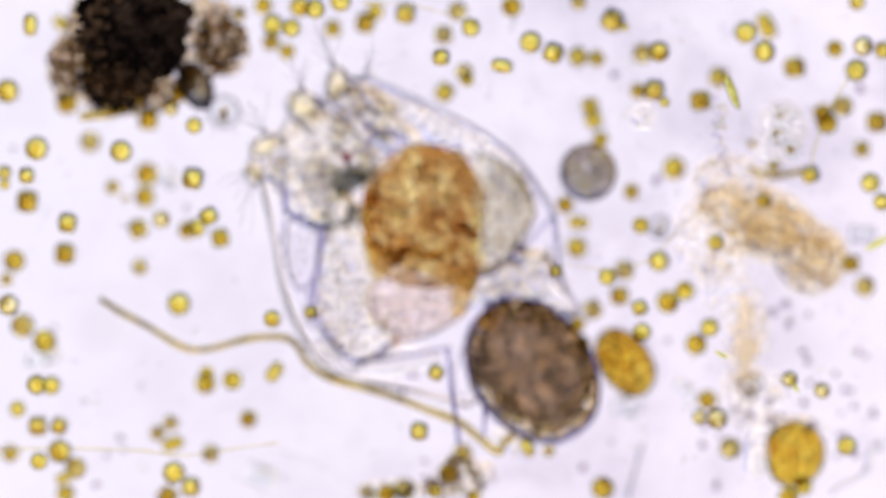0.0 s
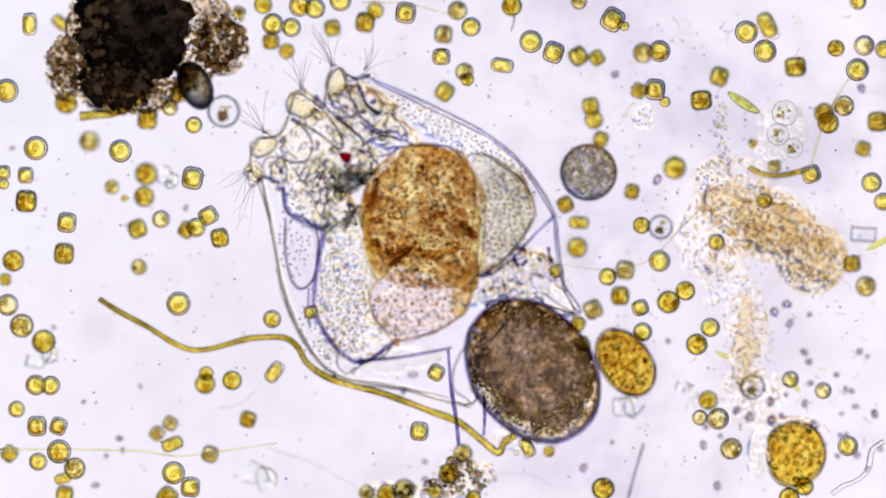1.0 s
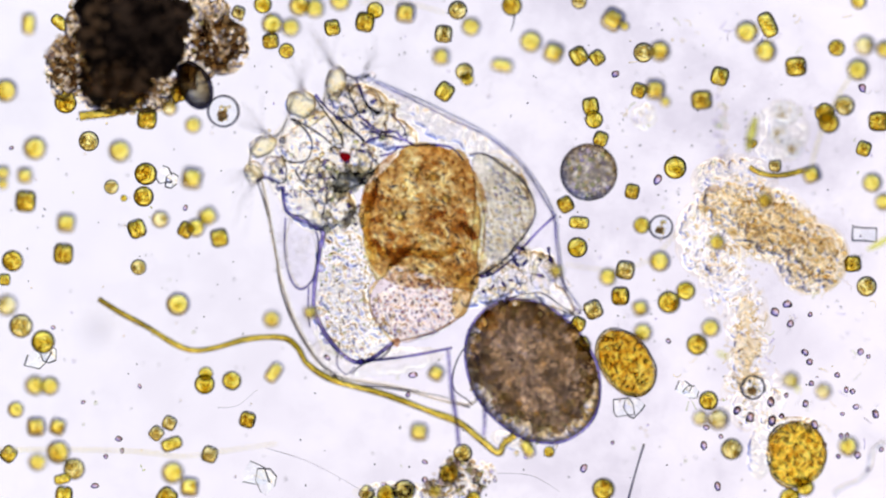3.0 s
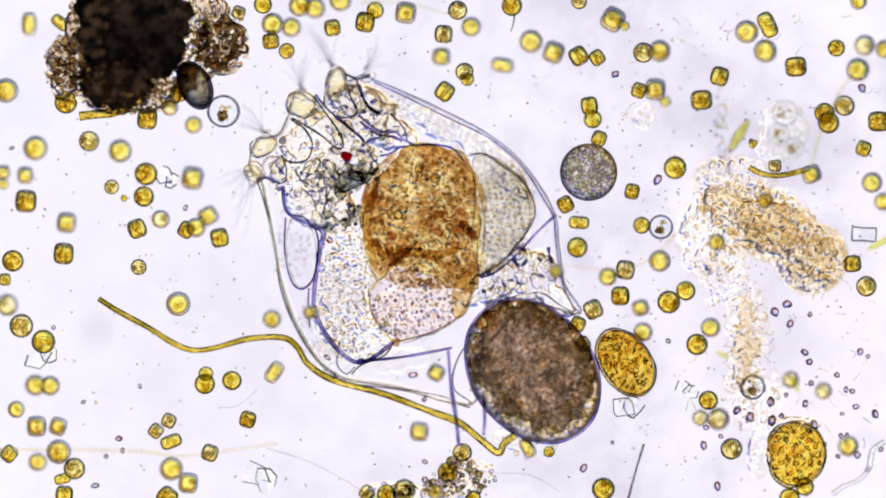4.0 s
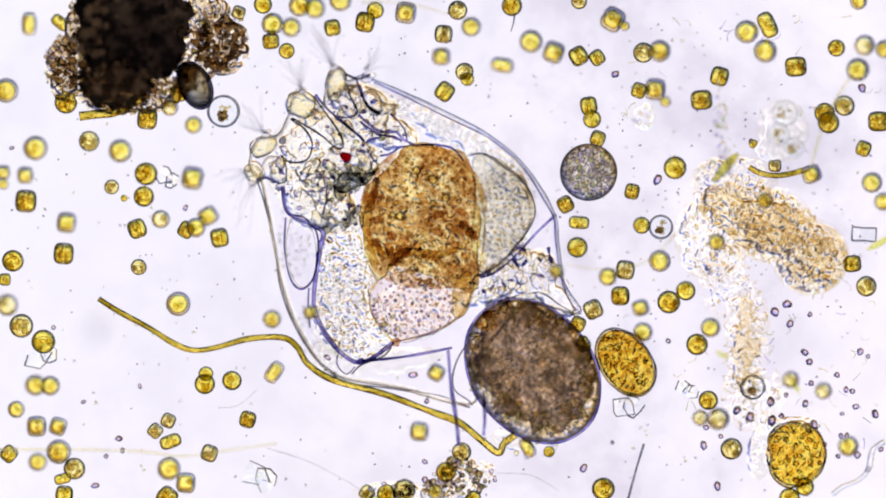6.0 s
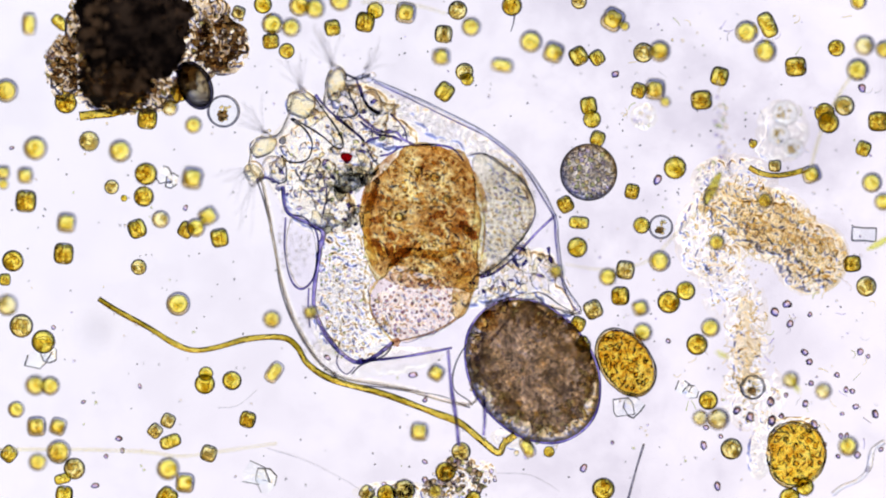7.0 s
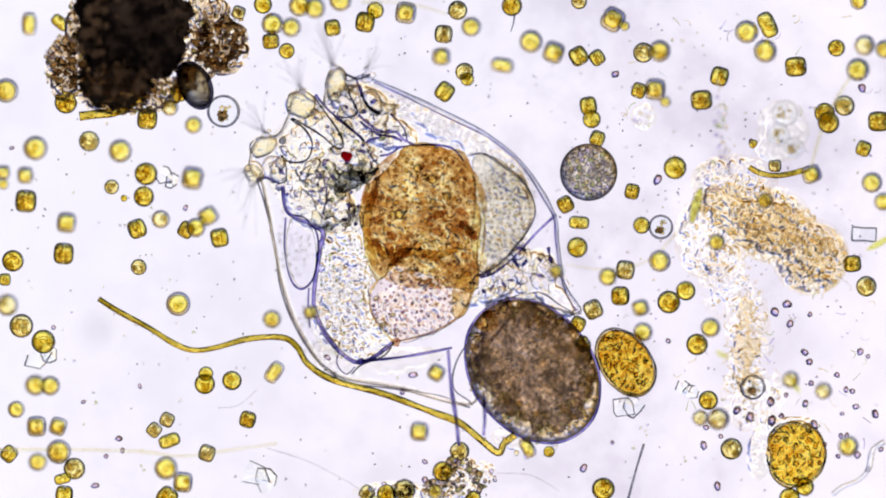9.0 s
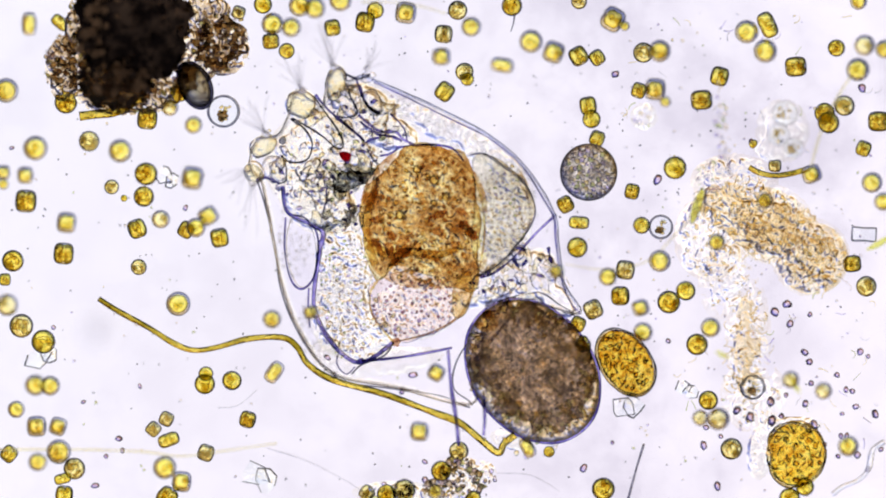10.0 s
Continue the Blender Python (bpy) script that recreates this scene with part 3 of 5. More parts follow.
algae([(1138, 588, 16, "o", 0, 5.0), (1168, 462, 18, "o", 0, 4.0), (1184, 535, 20, "O", 0, 3.0), (1214, 515, 17, "o", 0, 3.4), (1258, 580, 16, "o", 0, 4.6),
       (1234, 610, 19, "O", 0, 3.2), (1254, 709, 17, "O", 0, 2.2), (1272, 742, 18, "c", 0, 5.2), (1240, 740, 13, "c", 0, 5.2), (1295, 795, 19, "c", 0, 3.0),
       (1502, 790, 17, "o", 0, 5.0), (1425, 862, 16, "o", 0, 3.4), (1398, 882, 18, "O", 0, 3.6), (1068, 866, 20, "O", 0, 3.0), (934, 793, 16, "d", 60, 4.0)])
algae([(275, 763, 13, "q", 40, 2.0), (298, 745, 13, "q", 25, 2.0), (302, 782, 18, "d", -20, 2.6), (818, 802, 17, "c", 0, 2.2), (792, 836, 18, "O", 0, 3.4)])
algae([(972, 800, 10, "O", 0, 2.4), (1458, 692, 14, "c", 0, 5.6), (1400, 672, 14, "c", 0, 5.8), (649, 873, 13, "q", 40, 2.0), (1520, 2, 14, "O", 0, 4.0), (318, 163, 17, "O", 0, 2.0), (438, 743, 15, "B", 15, 2.0), (1178, 180, 9, "o", 0, 5.4)])


# ---- the animal ----
def granules(count, regions, sizes, z0, z1, seed, detail=1, stretch=1.6, wobble=0.5, apart=0.0, lumpy=1.2):
    """Many small grains strewn over a few round regions (u, v, a, b, turn, share); apart: grid steps kept between middles."""
    rnd, pieces, taken = random.Random(seed), [], {}
    shares = [r[5] for r in regions]
    for i in range(count):
        u, v, a, b, turn, _ = rnd.choices(regions, shares)[0]
        d, w = math.sqrt(rnd.random()), rnd.uniform(0, 6.283)
        x, y, t = a * d * math.cos(w), b * d * math.sin(w), radians(turn)
        r = rnd.uniform(*sizes) * UNIT
        cu, cv = u + x * math.cos(t) - y * math.sin(t), v + x * math.sin(t) + y * math.cos(t)
        if apart:
            k = (int(cu // apart), int(cv // apart))
            near = [q for i2 in (-1, 0, 1) for j2 in (-1, 0, 1) for q in taken.get((k[0] + i2, k[1] + j2), ())]
            if any((cu - p) ** 2 + (cv - q) ** 2 < apart * apart for p, q in near):
                continue
            taken.setdefault(k, []).append((cu, cv))
        c = spot(cu, cv, rnd.uniform(z0, z1))
        pieces.append(lump(c, (r * rnd.uniform(1, stretch), r, r), rnd.uniform(0, 3.14), detail, wobble, lumpy, i * 0.37))
    return joined(pieces)


def made(name, piece, material, parent=None, label=""):
    ob = part(name, mesh_of(name, *piece), material, parent, label)
    if name in ("granulation", "crumb", "food_grain", "yolk_grain"):
        tagged(ob, kind="stuff")
    return ob


BEATING, CHURNING, CHEWING = [], [], []


def rotifer():
    ob = thing("rotifer", (0, 0, -0.010), "transparent vase-shaped rotifer with brown stomach, carrying a dark egg", "rotifer")
    made("lorica", cushion([(462, 326), (480, 420), (500, 515), (535, 600), (590, 665), (700, 688), (835, 718), (850, 640), (930, 545), (1028, 556),
                            (1000, 500), (990, 430), (984, 380), (940, 305), (870, 240), (760, 182), (668, 142), (640, 132), (614, 142), (598, 118), (580, 140), (570, 188), (550, 176), (522, 164), (508, 206), (490, 238), (452, 248), (440, 285), (446, 310)], 0.040, 0.030, 0.030, 0.0006, flat=0.045),
         SHELL, ob, "clear glassy shell with thin dark edges")
    made("gland", veil([(608, 470, 52, 84, -8), (604, 560, 56, 74, 0), (645, 598, 56, 44, 0)], 0.034, 0.001, 0.0045, 11, 21.0, 1.7, 0.15, 0.5, 0.3),
         GRANULAR, ob, "colourless finely granular gland")
    made("vesicle", cushion(oval(533, 445, 27, 66, -5), 0.034, 0.010, 0.010), SHELL, ob, "clear oval chamber")
    made("yolk_gland", cushion([(838, 278), (880, 280), (930, 325), (946, 375), (915, 440), (860, 488), (835, 440), (840, 350)], 0.034, 0.006, 0.006, 0.0014, 120),
         BEIGE, ob, "grey-beige dotted yolk gland")
    made("stomach", cushion([(636, 410), (648, 338), (693, 284), (755, 258), (815, 282), (848, 350), (856, 420), (848, 480), (834, 518), (806, 508), (765, 488), (722, 478), (690, 472), (664, 492)],
                                 0.034, 0.007, 0.007, 0.0075, 55), BROWN, ob, "brown granular stomach full of algae")
    made("gut_lobe", cushion(oval(818, 522, 17, 44, 12), 0.034, 0.010, 0.010, 0.0016, 120), TAN, ob, "tan lobe beside the intestine")
    made("intestine", cushion([(660, 500), (720, 478), (800, 488), (832, 520), (812, 566), (760, 592), (712, 606), (668, 570), (652, 530)],
                                    0.034, 0.006, 0.006, 0.0014, 120), PINK, ob, "pinkish pale dotted intestine")
    CHEWING.append(made("mastax", cushion([(592, 322), (606, 304), (640, 308), (664, 300), (656, 316), (636, 328), (612, 338), (598, 334)], 0.032, 0.005, 0.005, 0.003, 160), SMUDGE, ob, "dark grey chewing organ"))
    CHEWING.append(made("granulation", granules(120, [(626, 318, 46, 22, -10, 1), (600, 385, 34, 16, -30, 0.5)], (4, 9), 0.026, 0.040, 53, 2, 1.8, 1.0, 13, 2.0), SMUDGE, ob, "grey muscle clumps"))
    CHEWING.append(made("eye", lump(spot(612, 277, 0.040), (11 * UNIT, 8.5 * UNIT, 5 * UNIT), -0.6, 3, 0.4), RED, ob, "dark red eye spot"))
    for u, v, a, b, turn, col in ((466, 258, 26, 17, -30, YELLOWISH), (447, 308, 19, 15, 60, YELLOWISH), (594, 148, 17, 30, 10, YELLOWISH), (532, 184, 26, 24, 0, YELLOWISH),
                                  (652, 136, 14, 9, -20, JELLY), (620, 178, 20, 32, -15, JELLY), (486, 300, 26, 22, 20, JELLY), (660, 180, 14, 26, -30, JELLY)):
        made("lobe", cushion(oval(u, v, a, b, turn), 0.034, 0.008, 0.008, 0.0018, 100, 7, flat=0.3), col, ob)
    made("tissue_bed", veil([(575, 270, 118, 92, -30), (640, 205, 80, 66, 30), (560, 350, 80, 62, 40), (690, 235, 60, 34, 25)], 0.034, 0.003, 0.0024, 10, 3.0, 2.0, 0.3, 0.6, 0.4), WEB, ob, "crumpled clear tissue of the head")
    made("tissue_bed", veil([(570, 280, 112, 88, -30), (635, 205, 72, 58, 30), (565, 350, 76, 56, 40)], 0.028, 0.001, 0.0030, 9, 5.0, 1.8, 0.3, 0.5, 0.4), WEB, ob, "fine crumpled clear tissue of the head")
    made("tissue_bed", veil([(880, 500, 80, 34, -28), (945, 485, 58, 50, 20), (985, 530, 44, 26, 40)], 0.032, 0.003, 0.0024, 14, 8.0, 2.4, 0.4, 0.7, 0.4), WEB, ob, "crumpled clear tissue above the egg")
    made("tissue_bed", veil([(800, 235, 150, 30, 29), (905, 310, 70, 28, 55)], 0.036, 0.0015, 0.0032, 15, 12.0, 2.8, 0.5, 0.5, 0.6), WEB, ob, "thin clear tissue under the shell")
    made("tissue_bed", veil([(600, 640, 60, 34, 30), (700, 640, 90, 26, -8)], 0.034, 0.001, 0.0012, 14, 15.0, 2.8, 0.5, 0.6, 0.6), WEB, ob, "thin clear tissue at the foot")
    for u, v, a, b, turn, seed in ((532, 184, 30, 28, 0, 101.0), (464, 258, 30, 20, -30, 103.0), (594, 146, 20, 34, 10, 105.0), (450, 304, 22, 18, 60, 107.0)):
        made("lobe_folds", veil([(u, v, a, b, turn)], 0.034, 0.0008, 0.0030, 13, seed, 1.8, 0.2, 0.5, 0.3), WEB, ob, "crumpled surface of a lobe")
    head = [(560, 265, 105, 58, -38, 3), (560, 350, 72, 46, 40, 1.2), (640, 215, 72, 46, 30, 1.4), (620, 370, 36, 30, 0, 0.5), (668, 258, 56, 22, -25, 0.6), (600, 320, 46, 36, 0, 0.5), (662, 300, 26, 50, 25, 0.5), (612, 395, 50, 24, 0, 0.4)]
    made("granulation", granules(45, head, (5, 12), 0.028, 0.042, 5, 2, 2.4, 1.0, 18, 1.8), CREAM, ob, "clear rounded tissue clumps")
    made("granulation", granules(60, head, (3, 7), 0.026, 0.046, 51, 2, 2.2, 1.0, 13, 2.0), BUBBLE, ob, "yellowish tissue clumps")
    made("granulation", granules(90, head, (2, 4.0), 0.026, 0.042, 54, 2, 2.0, 0.7, 9, 1.6), BEAD, ob, "fine glinting granules")
    made("granulation", granules(34, head, (1.5, 4.0), 0.030, 0.040, 52, 2, 2.4, 1.0, 16, 2.0), VIOLET, ob, "violet specks")
    made("granulation", granules(700, [(612, 530, 50, 108, 0, 2)], (1.4, 2.8), 0.028, 0.040, 6, 2, 1.6, 0.5, 6.6, 1.6), BEAD, ob, "fine colourless granules")
    made("granulation", granules(160, [(870, 505, 66, 26, -28, 1.0), (945, 490, 45, 40, 20, 0.8)], (2, 8), 0.028, 0.042, 16, 2, 2.6, 0.8, 13, 1.6), CREAM, ob, "cream folds")
    made("granulation", granules(26, [(880, 500, 60, 26, -30, 1), (950, 470, 40, 40, 0, 0.8), (975, 520, 30, 30, 0, 0.4)], (6, 13), 0.030, 0.034, 161, 2, 2.4, 0.9, 20, 1.6), JELLY, ob, "clear tissue clumps")
    made("granulation", granules(26, [(880, 490, 60, 22, -35, 1), (950, 460, 40, 30, 0, 0.8)], (2, 4), 0.030, 0.036, 162, 2, 3.0, 0.9, 14, 1.6), VIOLET, ob, "violet specks")
    made("granulation", granules(1600, [(815, 246, 140, 22, 30, 1.3), (918, 335, 26, 60, -25, 0.5), (590, 560, 60, 90, 20, 1.2), (520, 420, 30, 70, 0, 0.5), (890, 385, 45, 84, 0, 1)],
                                  (1.6, 3.0), 0.060, 0.068, 17, 1, 1.3, 0.3, 7), GRAIN, ob, "fine dots on the upper shell")
    made("food_grain", granules(520, [(748, 375, 96, 110, 0, 3), (750, 470, 78, 36, 0, 1)], (1.8, 4.2), 0.042, 0.048, 7, 2, 1.5, 0.5, 8.5), FOOD, ob, "brown food grains")
    made("contents", veil([(750, 375, 115, 122, 0), (758, 458, 106, 56, 0)], 0.034, 0.001, 0.0042, 10, 61.0, 1.7, 0.25, 0.5, 0.3), CONTENTS, ob, "glinting half-digested mush")
    made("contents", veil([(735, 548, 84, 56, -10)], 0.034, 0.001, 0.0036, 11, 71.0, 1.7, 0.2, 0.5, 0.3), GRANULAR, ob, "clear granular mush")
    made("contents", veil([(897, 382, 48, 98, 0)], 0.034, 0.001, 0.0036, 11, 81.0, 1.7, 0.2, 0.5, 0.3), GRANULAR, ob, "clear granular mush")
    made("food_grain", granules(900, [(735, 545, 78, 52, -10, 1)], (1.8, 3.4), 0.028, 0.040, 8, 2, 1.4, 0.4, 7.4), PINK_BEAD, ob, "small round grains")
    made("yolk_grain", granules(1000, [(892, 380, 47, 92, 0, 1)], (1.6, 3.0), 0.028, 0.042, 9, 2, 1.4, 0.4, 7.4), BEAD, ob, "small grey grains")
    made("food_grain", granules(34, [(672, 420, 26, 40, 0, 1.2), (740, 440, 76, 20, 0, 1.2), (815, 420, 26, 50, 0, 1.0), (745, 370, 76, 60, 0, 0.8)],
                                (4, 9), 0.040, 0.050, 72, 3, 2.2, 1.0, 17, 1.8), PATCH, ob, "brown patches of half-digested food")
    for u, v, r in ((740, 300, 8), (768, 316, 9), (755, 312, 5), (706, 382, 9), (692, 378, 6), (770, 262, 5), (792, 350, 8), (768, 357, 6), (674, 392, 5), (753, 393, 5), (829, 409, 8),
                    (657, 364, 6), (755, 427, 4), (767, 433, 4), (765, 456, 4), (741, 463, 4), (718, 408, 4), (646, 423, 4), (709, 493, 5), (667, 531, 5), (681, 574, 5), (703, 585, 5), (693, 560, 4)):
        CHURNING.append(made("oil_drop", lump(spot(u, v, 0.045), (r * UNIT,) * 3, 0, 3, 0.0), OIL, ob, "round yellow oil droplet"))
    made("stomach_fold", thread([(650, 432), (690, 450), (730, 446), (775, 452), (820, 436)], 0.040, 9, 5, 6, 10), BROWN, ob, "dark brown fold across the stomach")
    made("stomach_fold", thread([(664, 470), (650, 425), (650, 380), (664, 335)], 0.036, 8, 6, 6, 10), BROWN, ob, "dark brown edge of the stomach")
    # threads and membranes; the violet ones draw purple colour fringes along organ edges
    for name, line, z, r, col in (
            ("shell_edge", [(455, 320), (472, 375), (486, 440), (496, 510), (520, 575), (555, 632), (590, 664), (612, 678), (690, 688), (775, 702), (812, 716), (832, 722)], 0.034, 1.5, LINE),
            ("shell_edge", [(662, 143), (718, 170), (797, 210), (868, 244), (926, 294), (962, 349), (982, 386), (986, 430), (993, 480), (1008, 530), (1028, 556)], 0.034, 1.9, VIOLET),
            ("membrane", [(505, 385), (503, 440), (512, 490), (530, 512), (550, 500), (560, 470), (562, 420), (545, 390), (520, 380)], 0.036, 1.7, VIOLET),
            ("membrane", [(500, 330), (506, 372), (530, 388), (555, 400), (572, 412), (566, 440), (562, 470), (556, 510), (556, 545), (572, 585), (600, 622), (632, 642), (662, 632), (696, 606)], 0.034, 4.0, VIOLET),
            ("membrane", [(696, 606), (660, 560), (655, 520), (668, 498)], 0.036, 1.8, BROWN),
            ("membrane", [(640, 640), (700, 634), (750, 626), (800, 616)], 0.034, 2.6, VIOLET),
            ("membrane", [(696, 606), (680, 630), (640, 646), (622, 664)], 0.034, 1.8, LINE),
            ("membrane", [(696, 606), (760, 590), (812, 560), (834, 520), (850, 470), (858, 400), (846, 330), (812, 284), (760, 260), (715, 262)], 0.036, 1.5, BROWN),
            ("membrane", [(700, 260), (760, 256), (800, 262), (820, 285)], 0.034, 2.2, VIOLET),
            ("membrane", [(832, 274), (856, 272), (885, 290), (925, 322), (946, 362), (942, 395), (905, 445), (870, 478), (846, 488)], 0.034, 2.0, LINE),
            ("membrane", [(985, 380), (950, 412), (915, 450), (880, 480), (850, 492)], 0.034, 2.2, VIOLET),
            ("membrane", [(880, 535), (925, 522), (960, 520), (990, 540), (1018, 560)], 0.030, 1.6, LINE),
            ("membrane", [(850, 588), (818, 622), (802, 660), (804, 690), (825, 708), (836, 718)], 0.030, 1.7, LINE),
            ("membrane", [(546, 510), (545, 545), (548, 580)], 0.034, 1.6, VIOLET),
            ("membrane", [(600, 620), (596, 645), (612, 664), (628, 650)], 0.034, 1.3, VIOLET),
            ("jaw", [(512, 210), (540, 230), (552, 255), (545, 280), (525, 288), (505, 284)], 0.034, 1.6, INK),
            ("jaw", [(515, 208), (550, 228), (575, 245), (595, 262), (607, 258), (600, 235), (580, 205), (555, 170)], 0.034, 1.6, INK),
            ("jaw", [(615, 150), (622, 175), (632, 195), (625, 205), (605, 208), (596, 200)], 0.034, 1.5, INK),
            ("jaw", [(596, 205), (615, 225), (632, 238), (645, 250)], 0.034, 2.2, VIOLET),
            ("jaw", [(636, 215), (655, 228), (675, 240), (695, 242), (712, 250)], 0.034, 2.2, VIOLET),
            ("jaw", [(630, 140), (640, 168), (655, 190), (670, 200)], 0.034, 2.0, VIOLET),
            ("jaw", [(690, 200), (715, 228), (720, 250)], 0.034, 1.8, VIOLET),
            ("jaw", [(498, 275), (506, 300), (505, 320), (490, 326)], 0.034, 1.4, INK),
            ("jaw", [(452, 318), (475, 315), (495, 326)], 0.034, 2.4, VIOLET),
            ("jaw", [(610, 130), (630, 138), (655, 132)], 0.040, 2.2, INK),
            ("muscle", [(558, 167), (576, 190), (600, 212), (620, 228), (642, 246)], 0.034, 2.4, VIOLET),
            ("muscle", [(636, 150), (644, 176), (655, 190), (671, 200)], 0.034, 2.6, VIOLET),
            ("muscle", [(634, 203), (655, 221), (676, 233), (700, 233), (713, 246), (732, 256)], 0.034, 2.6, VIOLET),
            ("muscle", [(640, 259), (655, 247), (676, 243)], 0.034, 2.2, VIOLET),
            ("muscle", [(522, 300), (531, 318), (546, 326)], 0.034, 1.8, LINE),
            ("muscle", [(650, 266), (662, 284), (672, 293)], 0.034, 1.6, LINE),
            ("muscle", [(705, 262), (690, 272), (672, 276)], 0.034, 2.0, VIOLET),
            ("muscle", [(560, 300), (574, 322), (578, 350), (570, 380)], 0.034, 1.6, VIOLET),
            ("muscle", [(535, 335), (552, 350), (560, 372)], 0.034, 1.4, LINE),
            ("strand", [(793, 620), (799, 690), (807, 740), (812, 790)], 0.052, 3.2, VIOLET),
            ("strand", [(857, 700), (858, 740), (856, 772)], 0.052, 3.0, VIOLET)):
        made(name, thread(line, z, r), col, ob)
    made("knot", lump(spot(701, 605, 0.034), (7 * UNIT, 7 * UNIT, 4 * UNIT), 0, 3, 0.7, 1.6), PATCH, ob, "rusty knot")
    made("knot", lump(spot(638, 640, 0.034), (9 * UNIT, 6 * UNIT, 5 * UNIT), 0, 2, 0.5), VIOLET, ob)
    made("knot", lump(spot(500, 248, 0.040), (7 * UNIT, 7 * UNIT, 5 * UNIT), 0, 2, 0.5), LINE, ob)
    # tufts of beating hairs, each hung at its root
    rnd = random.Random(4)
    for u, v, aim, spread, reach, count in ((590, 118, -112, 28, 85, 11), (648, 124, -60, 30, 60, 7), (535, 160, -110, 24, 75, 9), (470, 236, -135, 30, 70, 10),
                                            (440, 300, 150, 40, 60, 8), (446, 325, 105, 25, 90, 4)):
        root = spot(u, v, 0.056)
        pieces = []
        for k in range(count):
            a = radians(aim + spread * (2 * (k + 0.5) / count - 1) + rnd.uniform(-4, 4))
            far, lean = reach * rnd.uniform(0.6, 1.1), rnd.uniform(-0.3, 0.3)
            line = [(u + rnd.uniform(-6, 6), v + rnd.uniform(-4, 4), 0.056)]
            for s in (0.35, 0.7, 1.0):
                line.append((u + far * s * math.cos(a + lean * s), v + far * s * math.sin(a + lean * s), 0.058 + 0.008 * s + rnd.uniform(-0.004, 0.004)))
            pieces.append(thread(line, 0, 1.0, 0.4, 5, 6, root))
        tuft = made("cilia_tuft", lump((0, 0, 0), (8 * UNIT, 6 * UNIT, 5 * UNIT), 0, 2, 0.4), JELLY, ob, "fan of fine beating hairs")
        tuft.location = root
        for piece in pieces:
            made("cilium", piece, HAIR, tuft)
        BEATING.append((tuft, root))
    # the egg
    egg = made("egg", cushion(oval(943, 657, 137, 106, 52, 14), 0.038, 0.024, 0.024, 0.0004, flat=0.25), EGGSHELL, ob, "large dark oval egg in a thin clear shell")
    made("yolk", cushion(oval(943, 650, 118, 90, 52, 40), 0.035, 0.007, 0.007, 0.0075, 110, flat=0.3), YOLK, egg, "dark brown grainy yolk")
    made("yolk_grain", granules(500, [(975, 748, 66, 26, -22, 1.3), (1030, 700, 24, 60, 14, 0.9), (880, 705, 28, 78, -38, 1.4), (1034, 640, 18, 54, -14, 0.6), (950, 568, 76, 20, 28, 0.9), (852, 640, 18, 54, 0, 0.7)],
                              (2.0, 4.6), 0.022, 0.038, 11, 2, 1.6, 0.6, 5.6, 1.5), YOLK_BEAD, egg, "pale yellowish grains round the yolk")
    made("yolk_grain", granules(700, [(985, 742, 60, 22, -24, 1.2), (1030, 680, 18, 60, 6, 0.7), (880, 705, 20, 70, -38, 1.2), (1000, 600, 24, 60, -40, 0.8), (920, 556, 64, 16, 16, 0.9), (850, 630, 18, 54, 0, 0.8)],
                              (2.0, 4.6), 0.056, 0.066, 111, 2, 1.6, 0.6, 8, 1.5), YOLK_BEAD, egg, "golden grains on the upper egg")
    made("yolk_mush", veil([(943, 657, 138, 107, 52)], 0.036, 0.001, 0.0026, 8.5, 73.0, 1.9, 0.05, 0.5, 0.12), YOLK_MUSH, egg, "glinting yolk granulation")
    # a tube draws the blue-violet colour fringe round the shell
    ring = [spot(u, v, 0.034) for u, v in oval(943, 657, 137, 106, 52, 60)]
    made("shell_rim", tube(ring + ring[:1], 3.6 * UNIT, 8), VIOLET, egg, "violet colour fringe along the shell edge")
    made("yolk_grain", granules(420, [(941, 654, 124, 96, 52, 1)], (1.2, 2.6), 0.030, 0.040, 12, 1, 1.6, 0.6, 7, 1.6), YOLK_BEAD, egg, "pale grains scattered in the yolk")
    made("stain", lump(spot(866, 572, 0.034), (20 * UNIT, 15 * UNIT, 4 * UNIT), 0.4, 3, 0.4), BROWN, egg, "rusty patch")
    return ob


rotifer()


# ---- large single cells ----
def grey_cell():
    ob = thing("round_cell", (0, 0, 0), "large grey-brown round cell with dotted contents", "algal cell")
    made("cell_wall", cushion(oval(1042, 305, 51, 51), 0.024, 0.014, 0.014, flat=0.2), GREY_WALL, ob)
    made("cell_body", cushion(oval(1042, 305, 47, 47), 0.024, 0.007, 0.007, 0.0006, flat=0.2), GREY, ob, "grey granular contents")
    made("granulation", granules(800, [(1042, 305, 43, 43, 0, 1)], (2.6, 5.0), 0.020, 0.032, 13, 2, 1.5, 0.5, 6.5, 1.5), BEAD, ob, "glinting pale granules")


